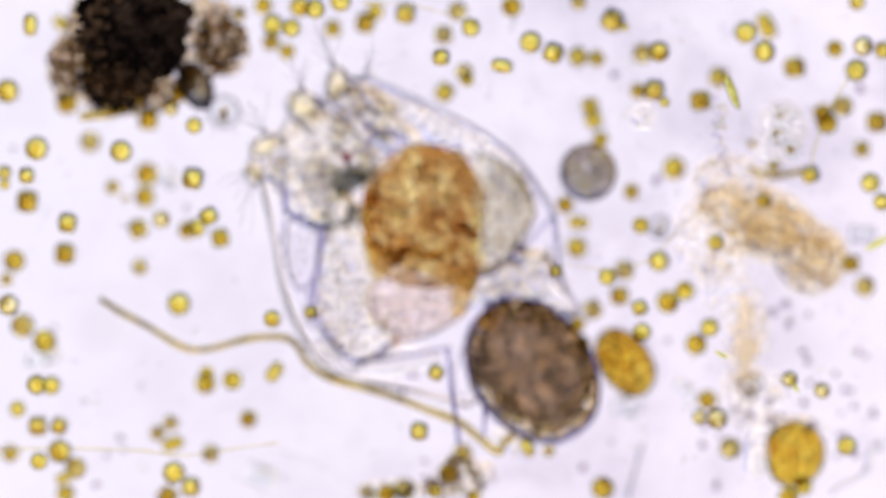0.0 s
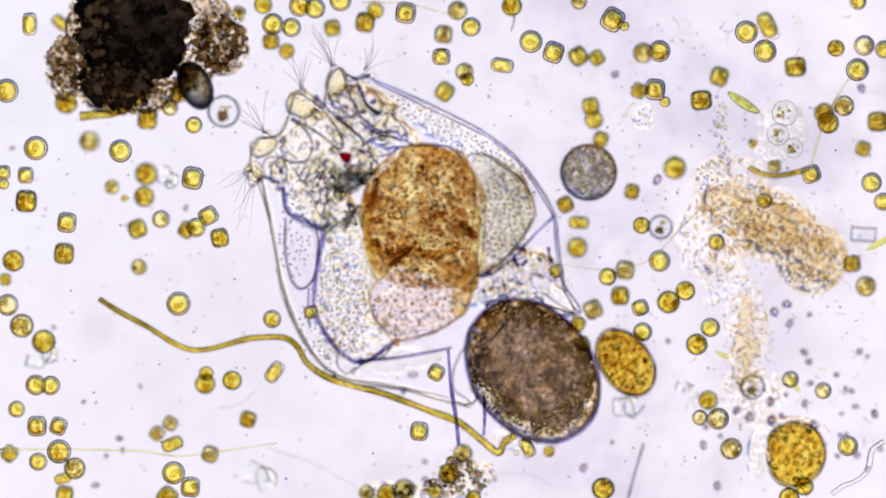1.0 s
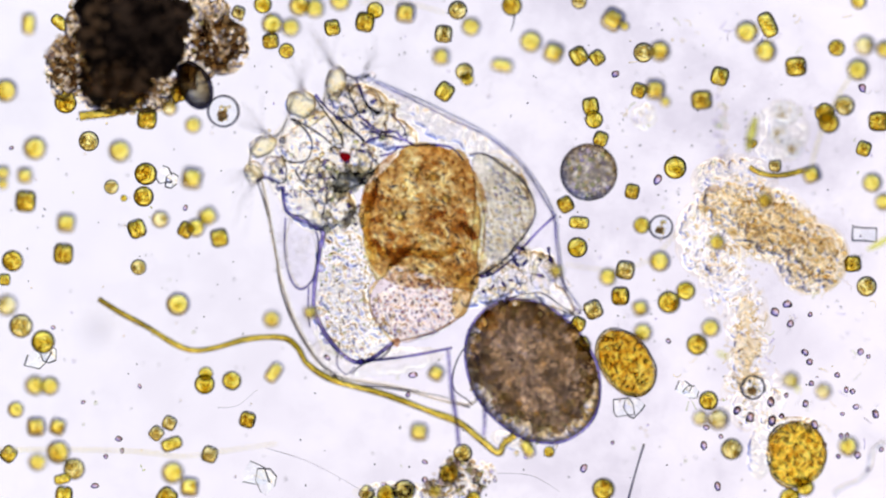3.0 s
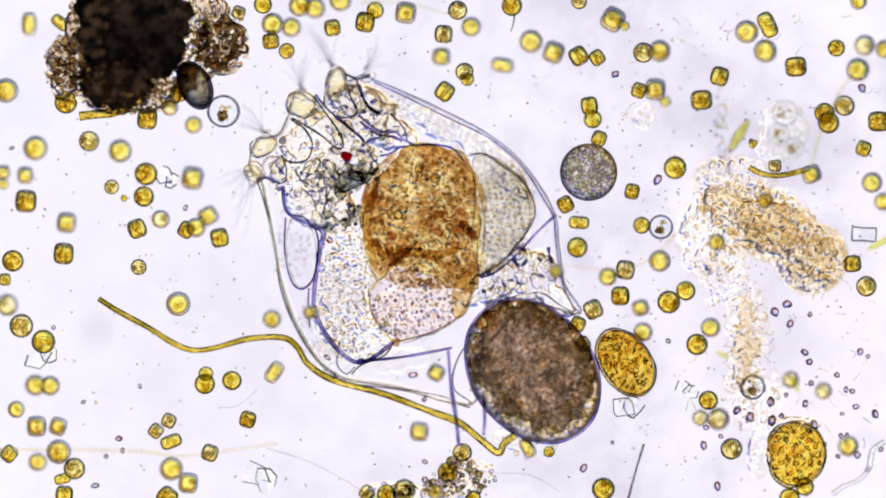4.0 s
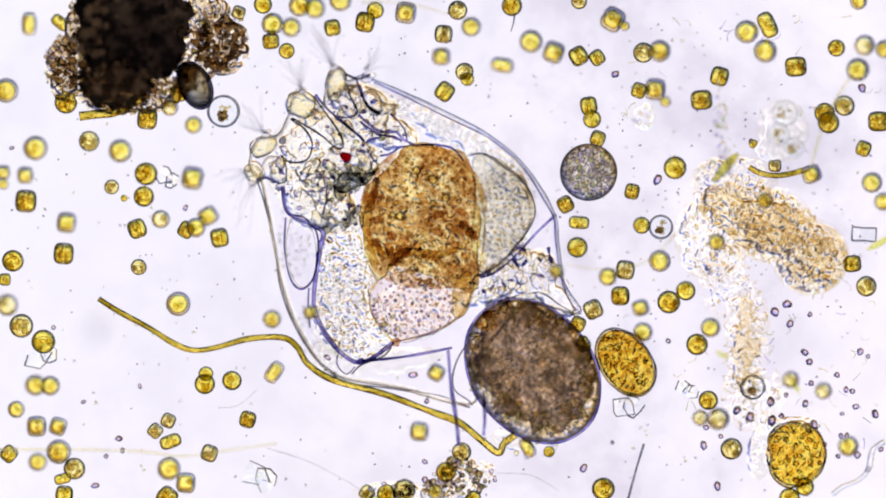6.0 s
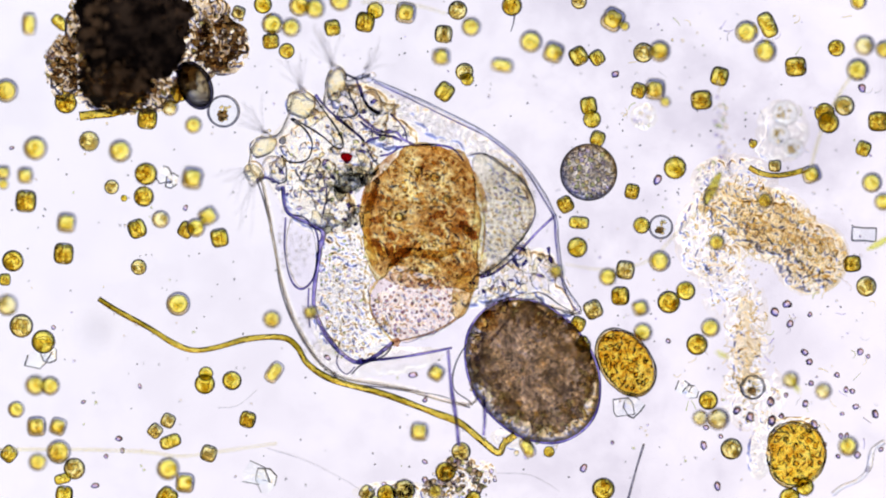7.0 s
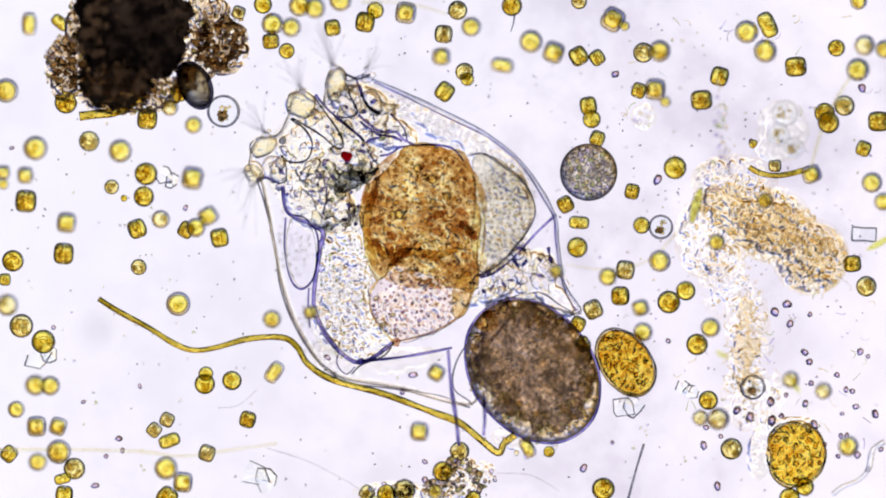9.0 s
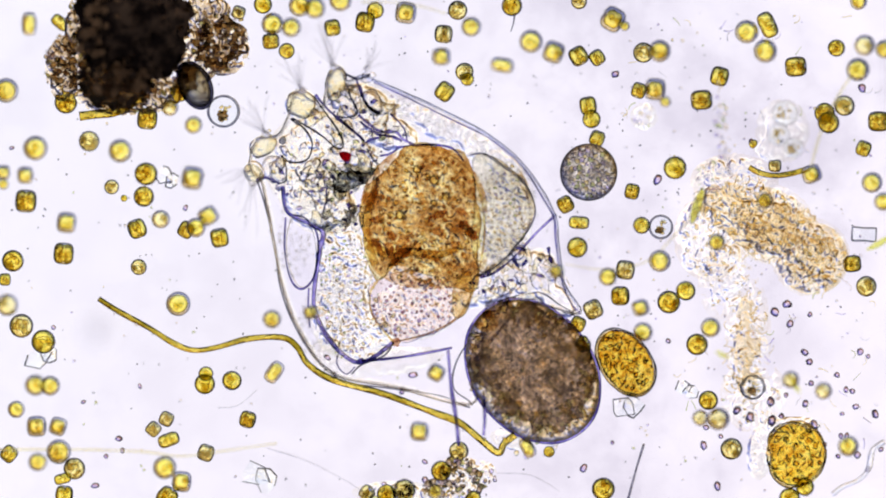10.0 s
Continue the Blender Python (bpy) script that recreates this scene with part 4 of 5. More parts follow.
def oval_cell():
    ob = thing("oval_cell", (0, 0, 0), "amber oval cell packed with golden brown bodies", "algal cell")
    made("cell_wall", cushion(oval(1108, 642, 68, 46, 55), 0.022, 0.016, 0.016, 0.0012, 90, flat=0.12), SHEATH, ob)
    made("cell_body", cushion(oval(1108, 642, 65, 43, 55, 24), 0.024, 0.006, 0.006, 0.0022, 110, flat=0.15), GOLD_BODY, ob)
    made("plastid", veil([(1108, 642, 67, 45, 55)], 0.024, 0.001, 0.0046, 10, 81.0, 1.6, 0.1, 0.5, 0.15), AMBER_BODY, ob, "amber packed bodies")
    made("plastid", granules(150, [(1107, 640, 54, 34, 55, 1)], (2.0, 4), 0.018, 0.034, 14, 2, 1.8, 0.9, 9, 1.8), AMBER_BODY, ob, "amber bodies")


def golden_clump():
    ob = thing("round_colony", (0, 0, 0), "round golden colony of packed cells with a dark rim", "algal colony")
    ring = [(1374, 756), (1400, 748), (1424, 752), (1450, 766), (1461, 790), (1462, 815), (1450, 840), (1425, 856), (1398, 864), (1374, 852), (1362, 830), (1364, 805), (1358, 780)]
    made("sheath", cushion(ring, 0.024, 0.014, 0.014, 0.0012, 90), SHEATH, ob, "thin clear sheath")
    made("cell_body", cushion([(1410 + (u - 1410) * 0.95, 805 + (v - 805) * 0.95) for u, v in ring], 0.024, 0.006, 0.006, 0.002, 110), GOLD_BODY, ob)
    made("plastid", veil([(1410, 804, 55, 61, 0)], 0.024, 0.001, 0.0044, 12, 85.0, 1.6, 0.1, 0.5, 0.15), AMBER_BODY, ob, "amber packed bodies")
    made("plastid", granules(90, [(1410, 803, 45, 48, 0, 1)], (2.5, 5.5), 0.026, 0.034, 16, 2, 1.6, 0.9, 13, 1.8), AMBER_BODY, ob, "amber packed bodies")
    made("slime", veil([(1346, 800, 26, 52, 5), (1400, 752, 60, 16, 0)], 0.024, 0.001, 0.0024, 12, 87.0, 2.0, 0.4, 0.6, 0.5), WEB, ob, "clear crumpled slime at the side")


grey_cell()
oval_cell()
golden_clump()


# ---- threads ----
def single(name, piece, material, label, category, group="", kind=""):
    return tagged(part(name, mesh_of(name, *piece), material), label, category, group, kind)


single("algal_filament", thread([(174, 529), (210, 552), (262, 580), (305, 607), (340, 620), (380, 616), (440, 600), (500, 598), (526, 615), (545, 645), (590, 673), (680, 698),
                                 (760, 728), (812, 748), (850, 778), (882, 802), (892, 786), (912, 770)], 0.030, 4.8, 6.6, 8, 12, rough=0.16), THREAD,
       "long bent olive-brown algal filament lying under the rotifer", "filament")
for line, z, r, end in (([(-5, 797), (120, 796), (250, 800), (320, 808), (400, 798), (490, 785)], 0.056, 2.2, 1.6), ([(1524, 112), (1490, 160), (1455, 230), (1436, 295)], 0.056, 2.2, 2.2),
                        ([(1250, 360), (1200, 410), (1150, 460), (1080, 478), (1000, 468)], 0.056, 1.5, 1.0),
                        ([(640, 4), (720, 6), (790, 24)], 0.058, 1.6, 1.2)):
    single("yellow_fibre", thread(line, z, r, end, 6, 8), FIBRE, "thin pale yellow fibre floating in the water", "fibre", "pale fibres")
for line, z, r in (([(470, 793), (540, 815), (600, 845), (645, 872)], 0.01, 1.0), ([(880, 838), (940, 842), (990, 870)], 0.01, 0.9), ([(385, 722), (420, 718), (455, 690)], 0.012, 0.9)):
    single("hair_fibre", thread(line, z, r, r * 0.5, 6, 6), HAIR, "faint colourless hair on the glass", "fibre", "faint hairs")
single("needle", thread([(1140, 786), (1126, 832), (1112, 884)], 0.018, 2.0, 1.6, 4, 8), LINE, "thin straight dark needle of silica", "needle")
single("thorn", thread([(911, 24), (909, 40), (904, 56)], 0.026, 1.8, 0.8, 4, 8), LINE, "short dark thorn beside a golden cell", "needle")
single("golden_fibre", thread([(1326, 296), (1345, 306), (1372, 311), (1402, 307), (1434, 298)], 0.026, 4.2, 4.8, 8, 10), THREAD, "short golden-brown rope of fibre holding a cell", "fibre")
single("tubular_filament", thread([(1566, 782), (1545, 798), (1538, 830), (1520, 850), (1492, 862), (1474, 876)], 0.040, 5.0, 4.0, 6, 10), FLAKE, "bent colourless tubular filament", "filament")
for u, v, turn, reach, wide, z in ((1408, 681, 60, 18, 6, 0.066), (1280, 628, 25, 15, 5, 0.066), (1556, 430, -30, 26, 7, 0.05)):
    single("green_spindle", cushion([(u + reach * c * math.cos(radians(turn)) - wide * s * math.sin(radians(turn)), v + reach * c * math.sin(radians(turn)) + wide * s * math.cos(radians(turn)))
                                     for c, s in ((1, 0), (0.5, 0.8), (0, 1), (-0.5, 0.8), (-1, 0), (-0.5, -0.5), (0, -0.6), (0.5, -0.5))], z, wide * UNIT, wide * UNIT, 0, 60, 6),
           GREEN, "slender yellow-green spindle-shaped algal cell", "algal cell", "green spindles")


def swimmer():
    """The one spindle that swims: a slim cell with pointed ends, built round its own middle."""
    ob = thing("green_spindle", (0, 0, 0), "slender swimming yellow-green spindle-shaped algal cell with dark edges", "algal cell", "green spindles")
    outline = [(784 + 33 * c, 441 + 9 * w) for c, w in ((1, 0), (0.6, 0.72), (0, 1), (-0.6, 0.75), (-1, 0), (-0.6, -0.55), (0, -0.7), (0.6, -0.5))]
    made("cell_body", cushion(outline, 0, 8 * UNIT, 8 * UNIT, 0, 60, 6), GREEN, ob)
    line = [spot(p.x, p.y, 0) for p in smooth_loop([(u, v, 0) for u, v in outline], 4)]
    made("cell_edge", tube(line + line[:1], 1.1 * UNIT, 6), LINE, ob, "thin dark cell edge")
    for u in (772, 796):
        made("oil_drop", lump(spot(u, 442, 0.002), (5 * UNIT, 4 * UNIT, 4 * UNIT), 0, 2, 0.2), OIL, ob, "clear oil droplet")
    return ob


SWIMMER = swimmer()
# its place on the plan, turn in degrees and height over the slide
SWIM = ((0.0, 1299, 161, 70, 0.066), (0.4, 1304, 169, 62, 0.064), (0.6, 1309, 179, 62, 0.062), (0.8, 1315, 184, 55, 0.058), (1.0, 1317, 181, 33, 0.056), (1.2, 1320, 183, 30, 0.053),
        (1.4, 1320, 185, 28, 0.056), (1.6, 1322, 190, 48, 0.060), (1.8, 1321, 193, 48, 0.060), (2.0, 1323, 197, 58, 0.062), (2.2, 1325, 205, 60, 0.062), (2.4, 1331, 213, 65, 0.060),
        (2.7, 1333, 237, 85, 0.058), (3.3, 1326, 238, 122, 0.056), (3.8, 1313, 236, 155, 0.054), (4.1, 1307, 248, 110, 0.054), (4.5, 1298, 283, 150, 0.052), (5.0, 1291, 285, 150, 0.052),
        (5.6, 1289, 285, 140, 0.052), (6.2, 1282, 306, 125, 0.050), (6.8, 1269, 327, 110, 0.050), (7.2, 1256, 340, 120, 0.050), (7.6, 1245, 349, 115, 0.050), (8.0, 1238, 361, 120, 0.050),
        (8.5, 1237, 365, 108, 0.050), (9.0, 1233, 364, 105, 0.050), (10.0, 1235, 365, 108, 0.050))
# a grain that the current carries to and fro
CARRIED = ((0.0, 713, 694), (2.0, 714, 694), (2.7, 716, 696), (3.8, 748, 706), (4.5, 753, 708), (5.5, 756, 711), (7.0, 752, 708), (7.6, 749, 708), (8.0, 732, 702), (8.5, 714, 696), (10.0, 711, 694))


# ---- detritus ----
def dark_clump():
    ob = thing("detritus_clump", (0, 0, 0), "large opaque black clump of detritus with brown crumbly edges", "detritus")
    for u, v, a, b, turn, lumpy, seed, body, words in ((232, 40, 92, 96, 0.2, 3.8, 2.0, SOOT, "black opaque core"), (206, 142, 58, 46, 0.1, 4.4, 5.0, MURK, "dark brown lower core"),
                                                       (272, 90, 52, 46, 0.3, 4.0, 9.0, SOOT, "black opaque core")):
        made("core", lump(spot(u, v, 0.036), (a * UNIT, b * UNIT, 0.024), turn, 4, 0.36, lumpy, seed), body, ob, words)
    made("crumb", granules(110, [(190, 20, 40, 34, 0, 1), (215, 140, 50, 36, 5, 0.7), (170, 70, 30, 30, 0, 0.5)], (3, 9), 0.050, 0.060, 26, 2, 1.8, 0.9, 9, 2.0), MOTTLE, ob, "dull brown crumbs on the core")
    made("crumb", granules(420, [(228, 50, 98, 100, 10, 2), (206, 142, 66, 52, 5, 0.3)], (2.5, 7), 0.025, 0.06, 24, 2, 1.6, 0.9, 7, 2.0), SOOT, ob, "blackish crumbs")
    made("crumb", granules(420, [(228, 55, 104, 106, 0, 2), (206, 146, 72, 52, 6, 1.6), (120, 120, 28, 46, 0, 0.15), (285, 135, 36, 30, 0, 0.3)], (2, 6), 0.016, 0.05, 23, 2, 1.6, 0.9, 10, 2.0), UMBER, ob, "dark brown crumbs")
    fringe = [(116, 122, 38, 62, 0), (225, 168, 100, 38, 0), (352, 70, 46, 48, 0), (396, 88, 46, 48, 20), (412, 64, 28, 26, 0), (366, 20, 44, 30, 0), (345, 112, 44, 40, 0), (138, 62, 26, 74, 0), (282, 150, 38, 34, 0)]
    made("slime", veil(fringe, 0.026, 0.001, 0.0030, 9, 31.0, 1.7, 1.0, 0.7, 0.45), HAZE, ob, "brown translucent slime")
    made("crumb", granules(800, [(118, 120, 40, 60, 0, 1.2), (230, 178, 70, 22, 0, 0.8), (385, 70, 50, 62, 20, 1.8), (330, 80, 44, 80, 0, 0.9), (136, 60, 20, 66, 0, 0.7), (282, 152, 30, 26, 0, 0.5)], (1.6, 4.2), 0.014, 0.050, 21, 2, 1.7, 0.7, 6.0, 1.6),
         CRUST, ob, "brown translucent crumbs")
    made("crumb", granules(220, [(388, 75, 42, 46, 20, 1.3), (118, 118, 24, 46, 0, 0.25)], (3, 7), 0.02, 0.04, 22, 2, 1.8, 0.9, 8, 2.0), UMBER, ob, "dark brown crumbs")
    made("rod", thread([(140, 206), (170, 202), (205, 198), (232, 186), (252, 172)], 0.026, 8, 6, 6, 10), THREAD, ob, "golden rod with dark edges")
    made("husk", cushion(oval(344, 151, 25, 41, -27), 0.026, 0.012, 0.012, 0.001, flat=0.55), HUSK, ob, "dark-rimmed egg-shaped husk")
    rim = [spot(u, v, 0.026) for u, v in oval(344, 151, 25, 41, -27, 40)]
    made("husk_rim", tube(rim + rim[:1], 5.0 * UNIT, 8), INK, ob, "dark violet husk edge")
    made("husk_contents", lump(spot(332, 136, 0.026), (14 * UNIT, 22 * UNIT, 0.004), 0.4, 3, 0.7, 2.0), UMBER, ob, "brown shrunken contents of the husk")
    for u in (322, 338):
        made("rod", thread([(u, -6), (u + 5, 14), (u + 13, 34)], 0.030, 6, 5, 5, 10), WALL, ob, "clear dark-edged rod")


dark_clump()
CLOUD = [(1285, 355, 64, 60, 10), (1360, 395, 98, 72, 25), (1435, 455, 72, 72, 40), (1256, 420, 66, 80, 0), (1300, 320, 80, 50, 0)]
TRAIL = [(1325, 600, 42, 125, 0), (1285, 500, 52, 74, 0), (1335, 700, 62, 70, 0)]
tagged(made("floc", veil(CLOUD, 0.026, 0.0006, 0.0018, 10, 41.0, 1.7, 0.5, 0.85, 0.45), FLOC_BED), "loose colourless curly floc round the brown cloud", "floc", kind="stuff")
tagged(made("floc", veil([(1290, 365, 56, 44, 10), (1365, 398, 98, 64, 25), (1438, 458, 66, 66, 40)], 0.024, 0.0006, 0.0017, 9, 47.0, 1.8, 0.7, 0.8, 0.6), FLOC_DYE),
       "loose brownish cloud of fine organic floc on the glass", "floc", kind="stuff")
tagged(made("floc", veil([(1370, 400, 76, 46, 25), (1436, 456, 48, 50, 40)], 0.018, 0.0008, 0.0016, 9, 49.0, 2.2, 1.0, 0.6, 0.7), FLOC_DYE),
       "denser brownish middle of the organic floc cloud", "floc", kind="stuff")
tagged(made("floc", veil(TRAIL, 0.024, 0.0004, 0.0015, 10, 53.0, 2.2, 1.1, 0.8, 0.8), FLOC_BED), "thin trail of fine colourless curly floc", "floc", kind="stuff")
tagged(made("floc", veil([(1322, 615, 26, 96, 0)], 0.020, 0.0005, 0.0013, 9, 57.0, 2.2, 1.2, 0.7, 0.8), FLOC_DYE), "thin brownish lower trail of organic floc", "floc", kind="stuff")
tagged(made("floc", granules(260, [(1290, 370, 50, 40, 10, 0.5), (1370, 400, 85, 60, 25, 2.2), (1440, 460, 55, 55, 40, 1.3), (1260, 430, 45, 60, 0, 0.5)], (1.4, 3.2), 0.010, 0.040, 31, 2, 2.6, 1.0, 6.4, 2.0),
            FLOC), "brownish grains in the organic floc", "floc", kind="stuff")
tagged(made("floc", granules(150, [(1325, 600, 34, 110, 0, 2.0), (1290, 500, 40, 60, 0, 0.8), (1330, 700, 55, 55, 0, 0.7)], (1.0, 2.4), 0.006, 0.045, 32, 2, 2.6, 1.0, 5, 2.2), FLOC),
       "brownish grains in the thin floc trail", "floc", kind="stuff")
tagged(made("floc", veil([(812, 846, 40, 44, 0), (845, 838, 36, 26, 0), (780, 872, 60, 22, 0)], 0.028, 0.0006, 0.0024, 9, 111.0, 1.9, 1.0, 0.7, 0.7), FLOC_BED), "brownish slimy floc below the egg", "floc", kind="stuff")
tagged(made("floc", granules(150, [(806, 838, 26, 34, 20, 1.4), (780, 866, 34, 16, 0, 0.8), (835, 850, 30, 24, 0, 0.7)], (2, 6), 0.018, 0.040, 35, 2, 1.7, 0.9, 6, 1.8), CRUST), "brown crumbs below the egg", "floc", kind="stuff")
tagged(made("floc", veil([(700, 872, 80, 22, 0), (905, 778, 40, 20, 10), (895, 528, 60, 22, 0)], 0.024, 0.0006, 0.0022, 9, 113.0, 1.9, 0.6, 0.7, 0.6), WEB), "colourless crumbly floc beside the egg", "floc", kind="stuff")
tagged(made("floc", granules(60, [(820, 850, 60, 40, 0, 1), (930, 790, 60, 20, 0, 0.6), (700, 872, 60, 16, 0, 0.6)], (2, 4.5), 0.010, 0.036, 33, 2, 1.8, 0.7), BEAD),
       "small clear crumbs beside the egg", "floc", kind="stuff")
tagged(made("floc", granules(110, [(1278, 225, 12, 80, -6, 1), (1140, 206, 18, 18, 0, 0.6), (1262, 310, 30, 26, 0, 0.5)], (1.5, 3.4), 0.048, 0.060, 38, 2, 2.0, 0.7, 6, 1.6), BEAD),
       "faint colourless trail of slime grains above the floc", "floc", kind="stuff")
tagged(made("slime_film", veil([(1385, 232, 50, 60, 0), (1372, 262, 40, 26, 0)], 0.040, 0.0006, 0.0014, 14, 91.0, 2.4, 0.8, 0.7, 0.6), WEB), "faint colourless slime round the clear discs", "floc", kind="stuff")
tagged(made("slime_film", veil([(1140, 206, 26, 26, 0)], 0.040, 0.0006, 0.0016, 10, 93.0, 2.2, 0.6, 0.7, 0.6), WEB), "faint patch of colourless slime grains", "floc", kind="stuff")
tagged(made("fine_dust", granules(300, [(784, 441, 790, 450, 0, 1)], (1.0, 2.0), 0.006, 0.045, 34, 1), LINE), "tiny dark dust grains all over the glass", "dust", kind="stuff")


def curls(count, regions, seed):
    rnd, pieces = random.Random(seed), []
    for i in range(count):
        u, v, a, b, turn, _ = rnd.choices(regions, [r[5] for r in regions])[0]
        d, w = math.sqrt(rnd.random()), rnd.uniform(0, 6.283)
        x, y, z, way, bend = u + a * d * math.cos(w), v + b * d * math.sin(w), rnd.uniform(0.01, 0.04), rnd.uniform(0, 6.283), rnd.uniform(-0.9, 0.9)
        line = [(x, y, z)]
        for k in range(3):
            x, y, z, way = x + 6 * math.cos(way), y + 6 * math.sin(way), z + rnd.uniform(-0.002, 0.002), way + bend
            line.append((x, y, z))
        pieces.append(thread(line, 0, rnd.uniform(0.7, 1.5), 0.6, 3, 6))
    return joined(pieces)


tagged(made("floc_curl", curls(260, [(1300, 370, 70, 55, 0, 1.5), (1370, 410, 90, 65, 0, 1.6), (1440, 465, 55, 55, 0, 0.8), (1320, 610, 45, 110, 0, 1.0)], 35), FLOC),
       "fine curled brownish threads in the floc", "floc", kind="stuff")

tagged(made("floc_curl", curls(60, [(1450, 640, 120, 190, 0, 1.6), (1250, 640, 90, 120, 0, 0.6), (1440, 120, 140, 110, 0, 0.8), (1180, 130, 160, 110, 0, 0.5)], 37), BEAD),
       "tiny colourless threads strewn over the glass", "floc", kind="stuff")
tagged(made("pale_dust", granules(260, [(1300, 441, 330, 450, 0, 2), (500, 441, 500, 450, 0, 1)], (1.2, 2.8), 0.010, 0.045, 44, 1, 1.5), BEAD), "tiny pale grains strewn over the glass", "dust", kind="stuff")


ROLLING = []


def grit(rows):
    for u, v, r in rows:
        rnd = random.Random(int(u * 7 + v))
        grain = single("grit_grain", lump((0, 0, 0), (r * rnd.uniform(0.85, 1.25) * UNIT, r * 0.85 * UNIT, r * UNIT), rnd.uniform(0, 3.1), 3, 0.25, 1.2, u * 0.1), GRIT, "tiny rounded colourless grit grain with dark rim", "grain", "grit grains")
        grain.location = spot(u, v, 0.016)
        if (u, v) == (715, 694):
            ROLLING.append(grain)


grit([(1372, 553, 9), (1394, 539, 8), (1399, 573, 7), (1434, 557, 5), (1425, 624, 7), (1433, 641, 7), (1436, 679, 6), (1426, 715, 7), (1391, 700, 5), (1364, 712, 7), (1305, 727, 6),
      (1328, 739, 8), (1367, 745, 8), (1384, 738, 6), (1441, 752, 7), (1250, 757, 6), (1260, 747, 6), (1246, 789, 7), (1276, 773, 5), (1270, 861, 7), (1523, 623, 7), (1537, 631, 5)])
grit([(1482, 664, 6), (1498, 690, 5), (1509, 693, 6), (1515, 720, 6), (1550, 733, 7), (1491, 733, 4), (1489, 772, 5), (1499, 772, 5), (1518, 806, 7), (1484, 808, 5), (1537, 832, 5),
      (1560, 796, 5), (1459, 788, 6), (1183, 604, 5), (1330, 250, 5), (1526, 156, 8), (1164, 318, 8), (1089, 131, 7), (1033, 829, 7), (20, 262, 4), (328, 368, 5), (210, 777, 6)])
grit([(216, 798, 5), (168, 860, 6), (579, 634, 6), (715, 694, 5), (731, 664, 7), (752, 850, 7), (752, 818, 5), (187, 808, 5), (147, 712, 4), (1084, 784, 4), (247, 684, 4), (94, 580, 5)])


def disc(u, v, r, z, rim, label):
    ob = thing("clear_disc", (0, 0, 0), label, "empty cell", "clear discs")
    made("disc", cushion(oval(u, v, r, r), z, 0.005, 0.005, 0, 60, 5), DISC, ob)
    ring = [spot(u + r * math.cos(a), v + r * math.sin(a), z) for a in (2 * math.pi * i / 32 for i in range(33))]
    made("rim", tube(ring, rim * UNIT, 8), LINE if rim > 1.5 else HAIR, ob)
    if rim > 1.9:
        made("clot", lump(spot(u - 2, v + r * 0.3, z), (r * 0.34 * UNIT, r * 0.28 * UNIT, r * 0.25 * UNIT), 0.4, 3, 0.8, 1.8, u), UMBER, ob, "dark shrunken clot")
    made("granulation", granules(14, [(u, v, r * 0.6, r * 0.6, 0, 1)], (1.5, 4), z - 0.002, z + 0.004, int(u), 1), PALE, ob)


for row in ((395, 197, 27, 0.022, 2.3), (1170, 402, 20, 0.022, 2.0), (1333, 686, 20, 0.020, 2.4), (1390, 200, 22, 0.050, 1.2), (1378, 238, 19, 0.054, 1.4), (1405, 262, 17, 0.054, 1.2), (716, 868, 19, 0.022, 1.5)):
    disc(*row, "clear round empty cell with a thin rim")


def clear_box(u, v, a, b, turn, z):
    t = radians(turn)
    outline = [(u + x * a * math.cos(t) - y * b * math.sin(t), v + x * a * math.sin(t) + y * b * math.cos(t)) for x, y in
               ((1, -0.7), (1, 0.7), (0.88, 1), (0, 0.92), (-0.88, 1), (-1, 0.7), (-1, -0.7), (-0.88, -1), (0, -0.92), (0.88, -1))]
    ob = thing("clear_box_cell", (0, 0, 0), "clear empty box-shaped diatom shell with dark edges", "empty cell")
    made("shell", cushion(outline, z, 0.005, 0.005, 0, 60, 5), DISC, ob)
    rim = [spot(p.x, p.y, z) for p in smooth_loop([(p, q, 0) for p, q in outline], 4)]
    made("rim", tube(rim + rim[:1], 1.8 * UNIT, 8), LINE, ob, "dark shell edge")


clear_box(1530, 415, 21, 12, 3, 0.022)


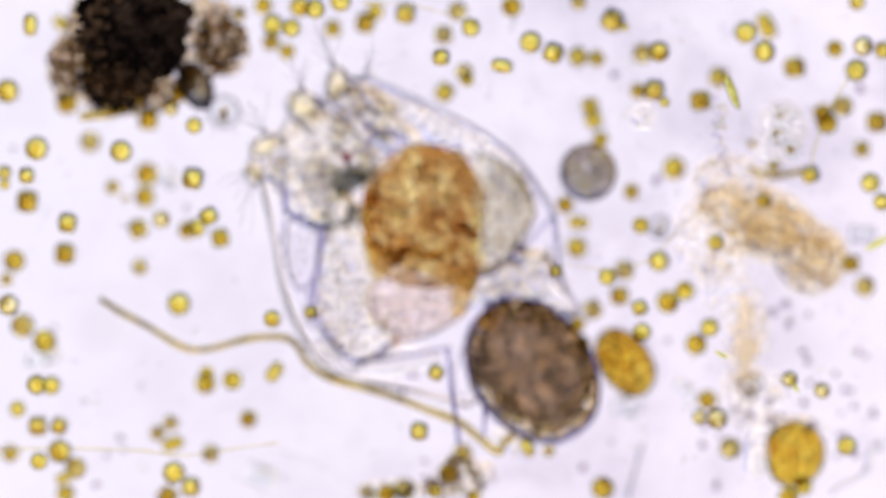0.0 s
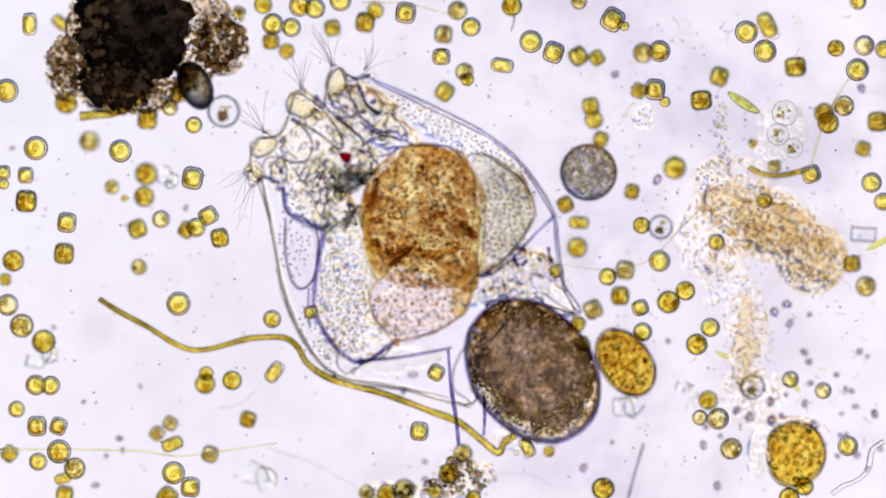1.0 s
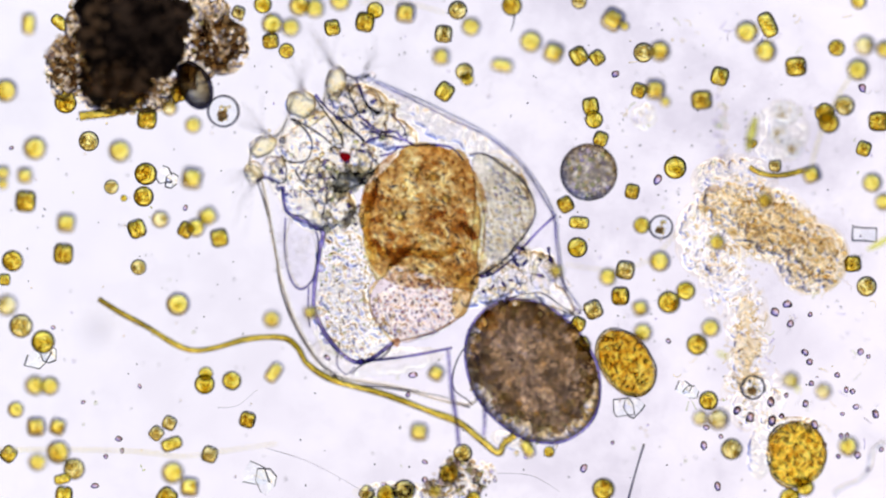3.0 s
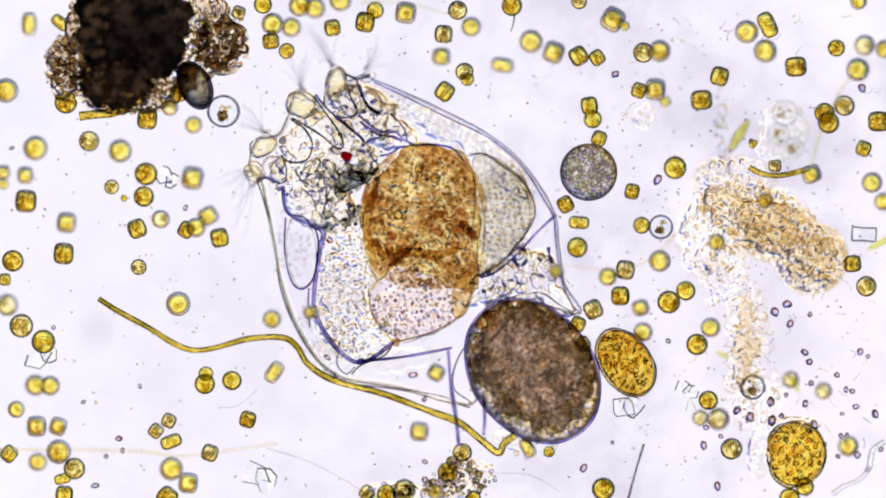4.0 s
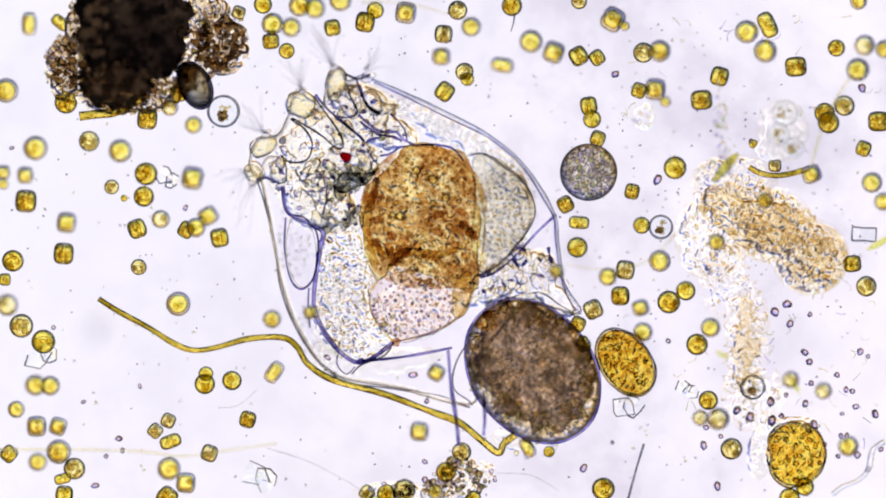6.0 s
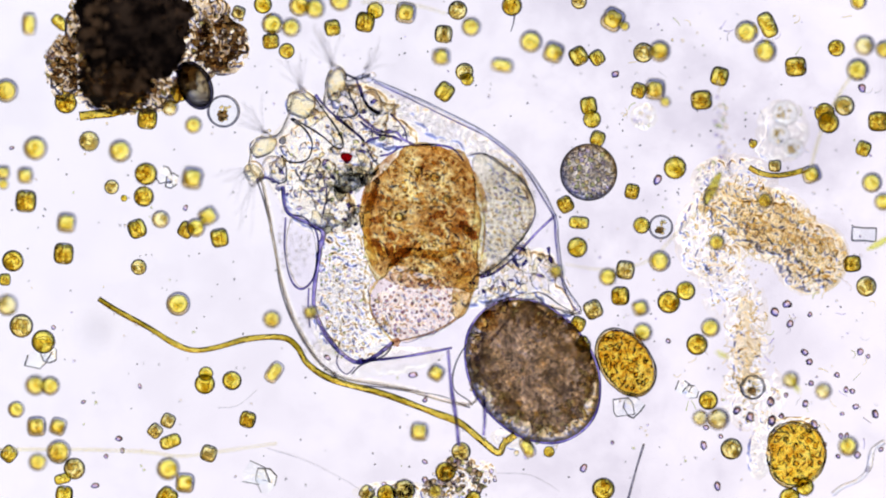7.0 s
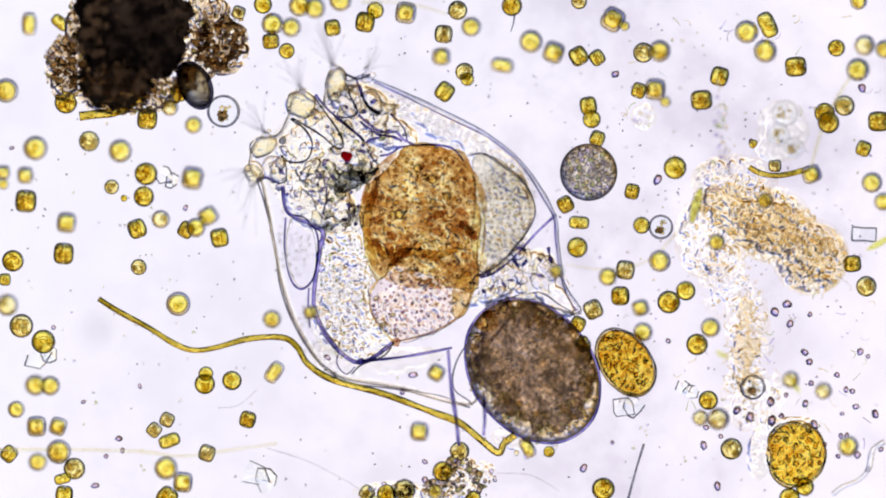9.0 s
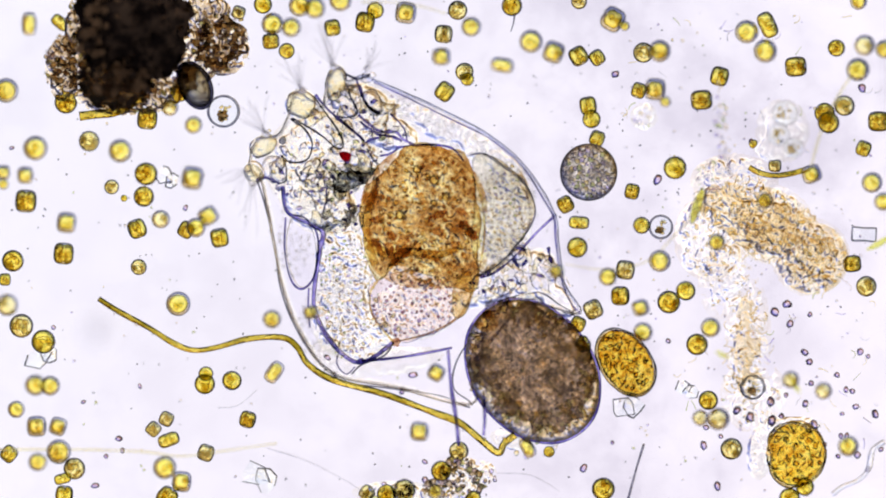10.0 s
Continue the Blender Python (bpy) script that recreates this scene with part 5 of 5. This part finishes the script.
def shard(u, v, long, wide, turn, z, seed):
    """A splintered plate: two overlapping sheets with jagged outlines and faceted tops."""
    rnd, t = random.Random(seed), radians(turn)
    ob = thing("silica_flake", (0, 0, 0), "colourless splintered flake of silica with sharp edges", "flake", "silica flakes")
    for k, (shift, size) in enumerate(((-0.22, 0.78), (0.30, 0.62))):
        n = rnd.randint(6, 8)
        outline = []
        for i in range(n):
            a, r = 6.283 * (i + rnd.uniform(-0.3, 0.3)) / n, size * rnd.uniform(0.55, 1.0)
            x, y = (shift + r * math.cos(a)) * long * 0.5, r * math.sin(a) * wide * 0.5 / size
            outline.append((u + x * math.cos(t) - y * math.sin(t), v + x * math.sin(t) + y * math.cos(t)))
        cu, cv = sum(p[0] for p in outline) / n, sum(p[1] for p in outline) / n
        peaks = [spot(cu + rnd.uniform(-0.06, 0.06) * long, cv + rnd.uniform(-0.06, 0.06) * wide, z + rnd.uniform(0.003, 0.0045)) for _ in range(2)]
        low = [spot(p, q, z - 0.001 - 0.003 * k) for p, q in outline]
        high = [spot(p, q, z + rnd.uniform(0.0, 0.0025)) for p, q in outline]
        verts = low + high + peaks
        half = n // 2
        faces = [tuple(range(n))] + [(i, i + n, (i + 1) % n + n, (i + 1) % n) for i in range(n)]
        faces += [(i + n, 2 * n + (0 if i < half else 1), (i + 1) % n + n) for i in range(n)]
        faces += [(half + n, 2 * n, 2 * n + 1), (n, 2 * n + 1, 2 * n)]
        bm = bmesh.new()
        corners = [bm.verts.new(w) for w in verts]
        for f in faces:
            bm.faces.new([corners[i] for i in f])
        bmesh.ops.recalc_face_normals(bm, faces=bm.faces[:])
        me = bpy.data.meshes.new("splinter")
        bm.to_mesh(me)
        bm.free()
        part("splinter", me, FLAKE, ob)
        for i in range(n):
            if rnd.random() < 0.75:
                part("edge", mesh_of("edge", *tube([high[i], high[(i + 1) % n]], rnd.uniform(0.7, 1.5) * UNIT, 5)), LINE, ob)


for row in ((458, 846, 84, 56, 20, 0.014, 1), (1110, 722, 76, 44, -15, 0.016, 2), (1215, 690, 52, 36, 40, 0.016, 3), (76, 632, 74, 46, -20, 0.014, 4), (296, 315, 56, 42, 30, 0.014, 6)):
    shard(*row)
single("blurred_dust", lump(spot(175, 582, -0.24), (24 * UNIT, 24 * UNIT, 0.004), 0, 3, 0.3), HAIR, "blurred grey dust speck below the slide", "dust")


# ---- what drifts and beats ----
def motions():
    for i, (tuft, root) in enumerate(BEATING):
        rows = [(k * 0.1, Matrix.Translation(root) @ pose(0, 0, 0, 5 * math.sin(k * 2.1 + i), 0, 7 * math.sin(k * 1.3 + i * 1.9))) for k in range(101)]
        walk(tuft, rows)
    for ob, moves in DRIFTERS:
        at, turn = ob.location.copy(), ob.rotation_euler.to_matrix().to_4x4()
        walk(ob, [(t, Matrix.Translation(at + Vector((du * UNIT, -dv * UNIT, 0))) @ turn) for t, (du, dv) in zip((0, 2.5, 4.2, 7, 10), moves)])
    # the chewing organ twitches about once a second and drags the eye spot with it
    for ob, far in zip(CHEWING, (6.0, 6.0, 3.5)):
        rows = []
        for k in range(101):
            pull = max(0.0, math.sin(k * 0.63 - 1.4)) ** 2
            rows.append((k * 0.1, pose(far * UNIT * (0.3 * math.sin(k * 0.37) - pull), far * UNIT * (0.3 * math.sin(k * 0.5 + 1) - 0.5 * pull), 0)))
        walk(ob, rows)
    walk(SWIMMER, [(t, Matrix.Translation(spot(u, v, z)) @ Matrix.Rotation(radians(-turn), 4, "Z")) for t, u, v, turn, z in SWIM])
    for grain in ROLLING:
        walk(grain, [(t, Matrix.Translation(spot(u, v, 0.016))) for t, u, v in CARRIED])
    for i, drop in enumerate(CHURNING):
        walk(drop, [(k * 0.5, pose(2.5 * UNIT * math.sin(k * 0.9 + i), 2.5 * UNIT * math.cos(k * 0.7 + 2 * i), 0)) for k in range(21)])


motions()
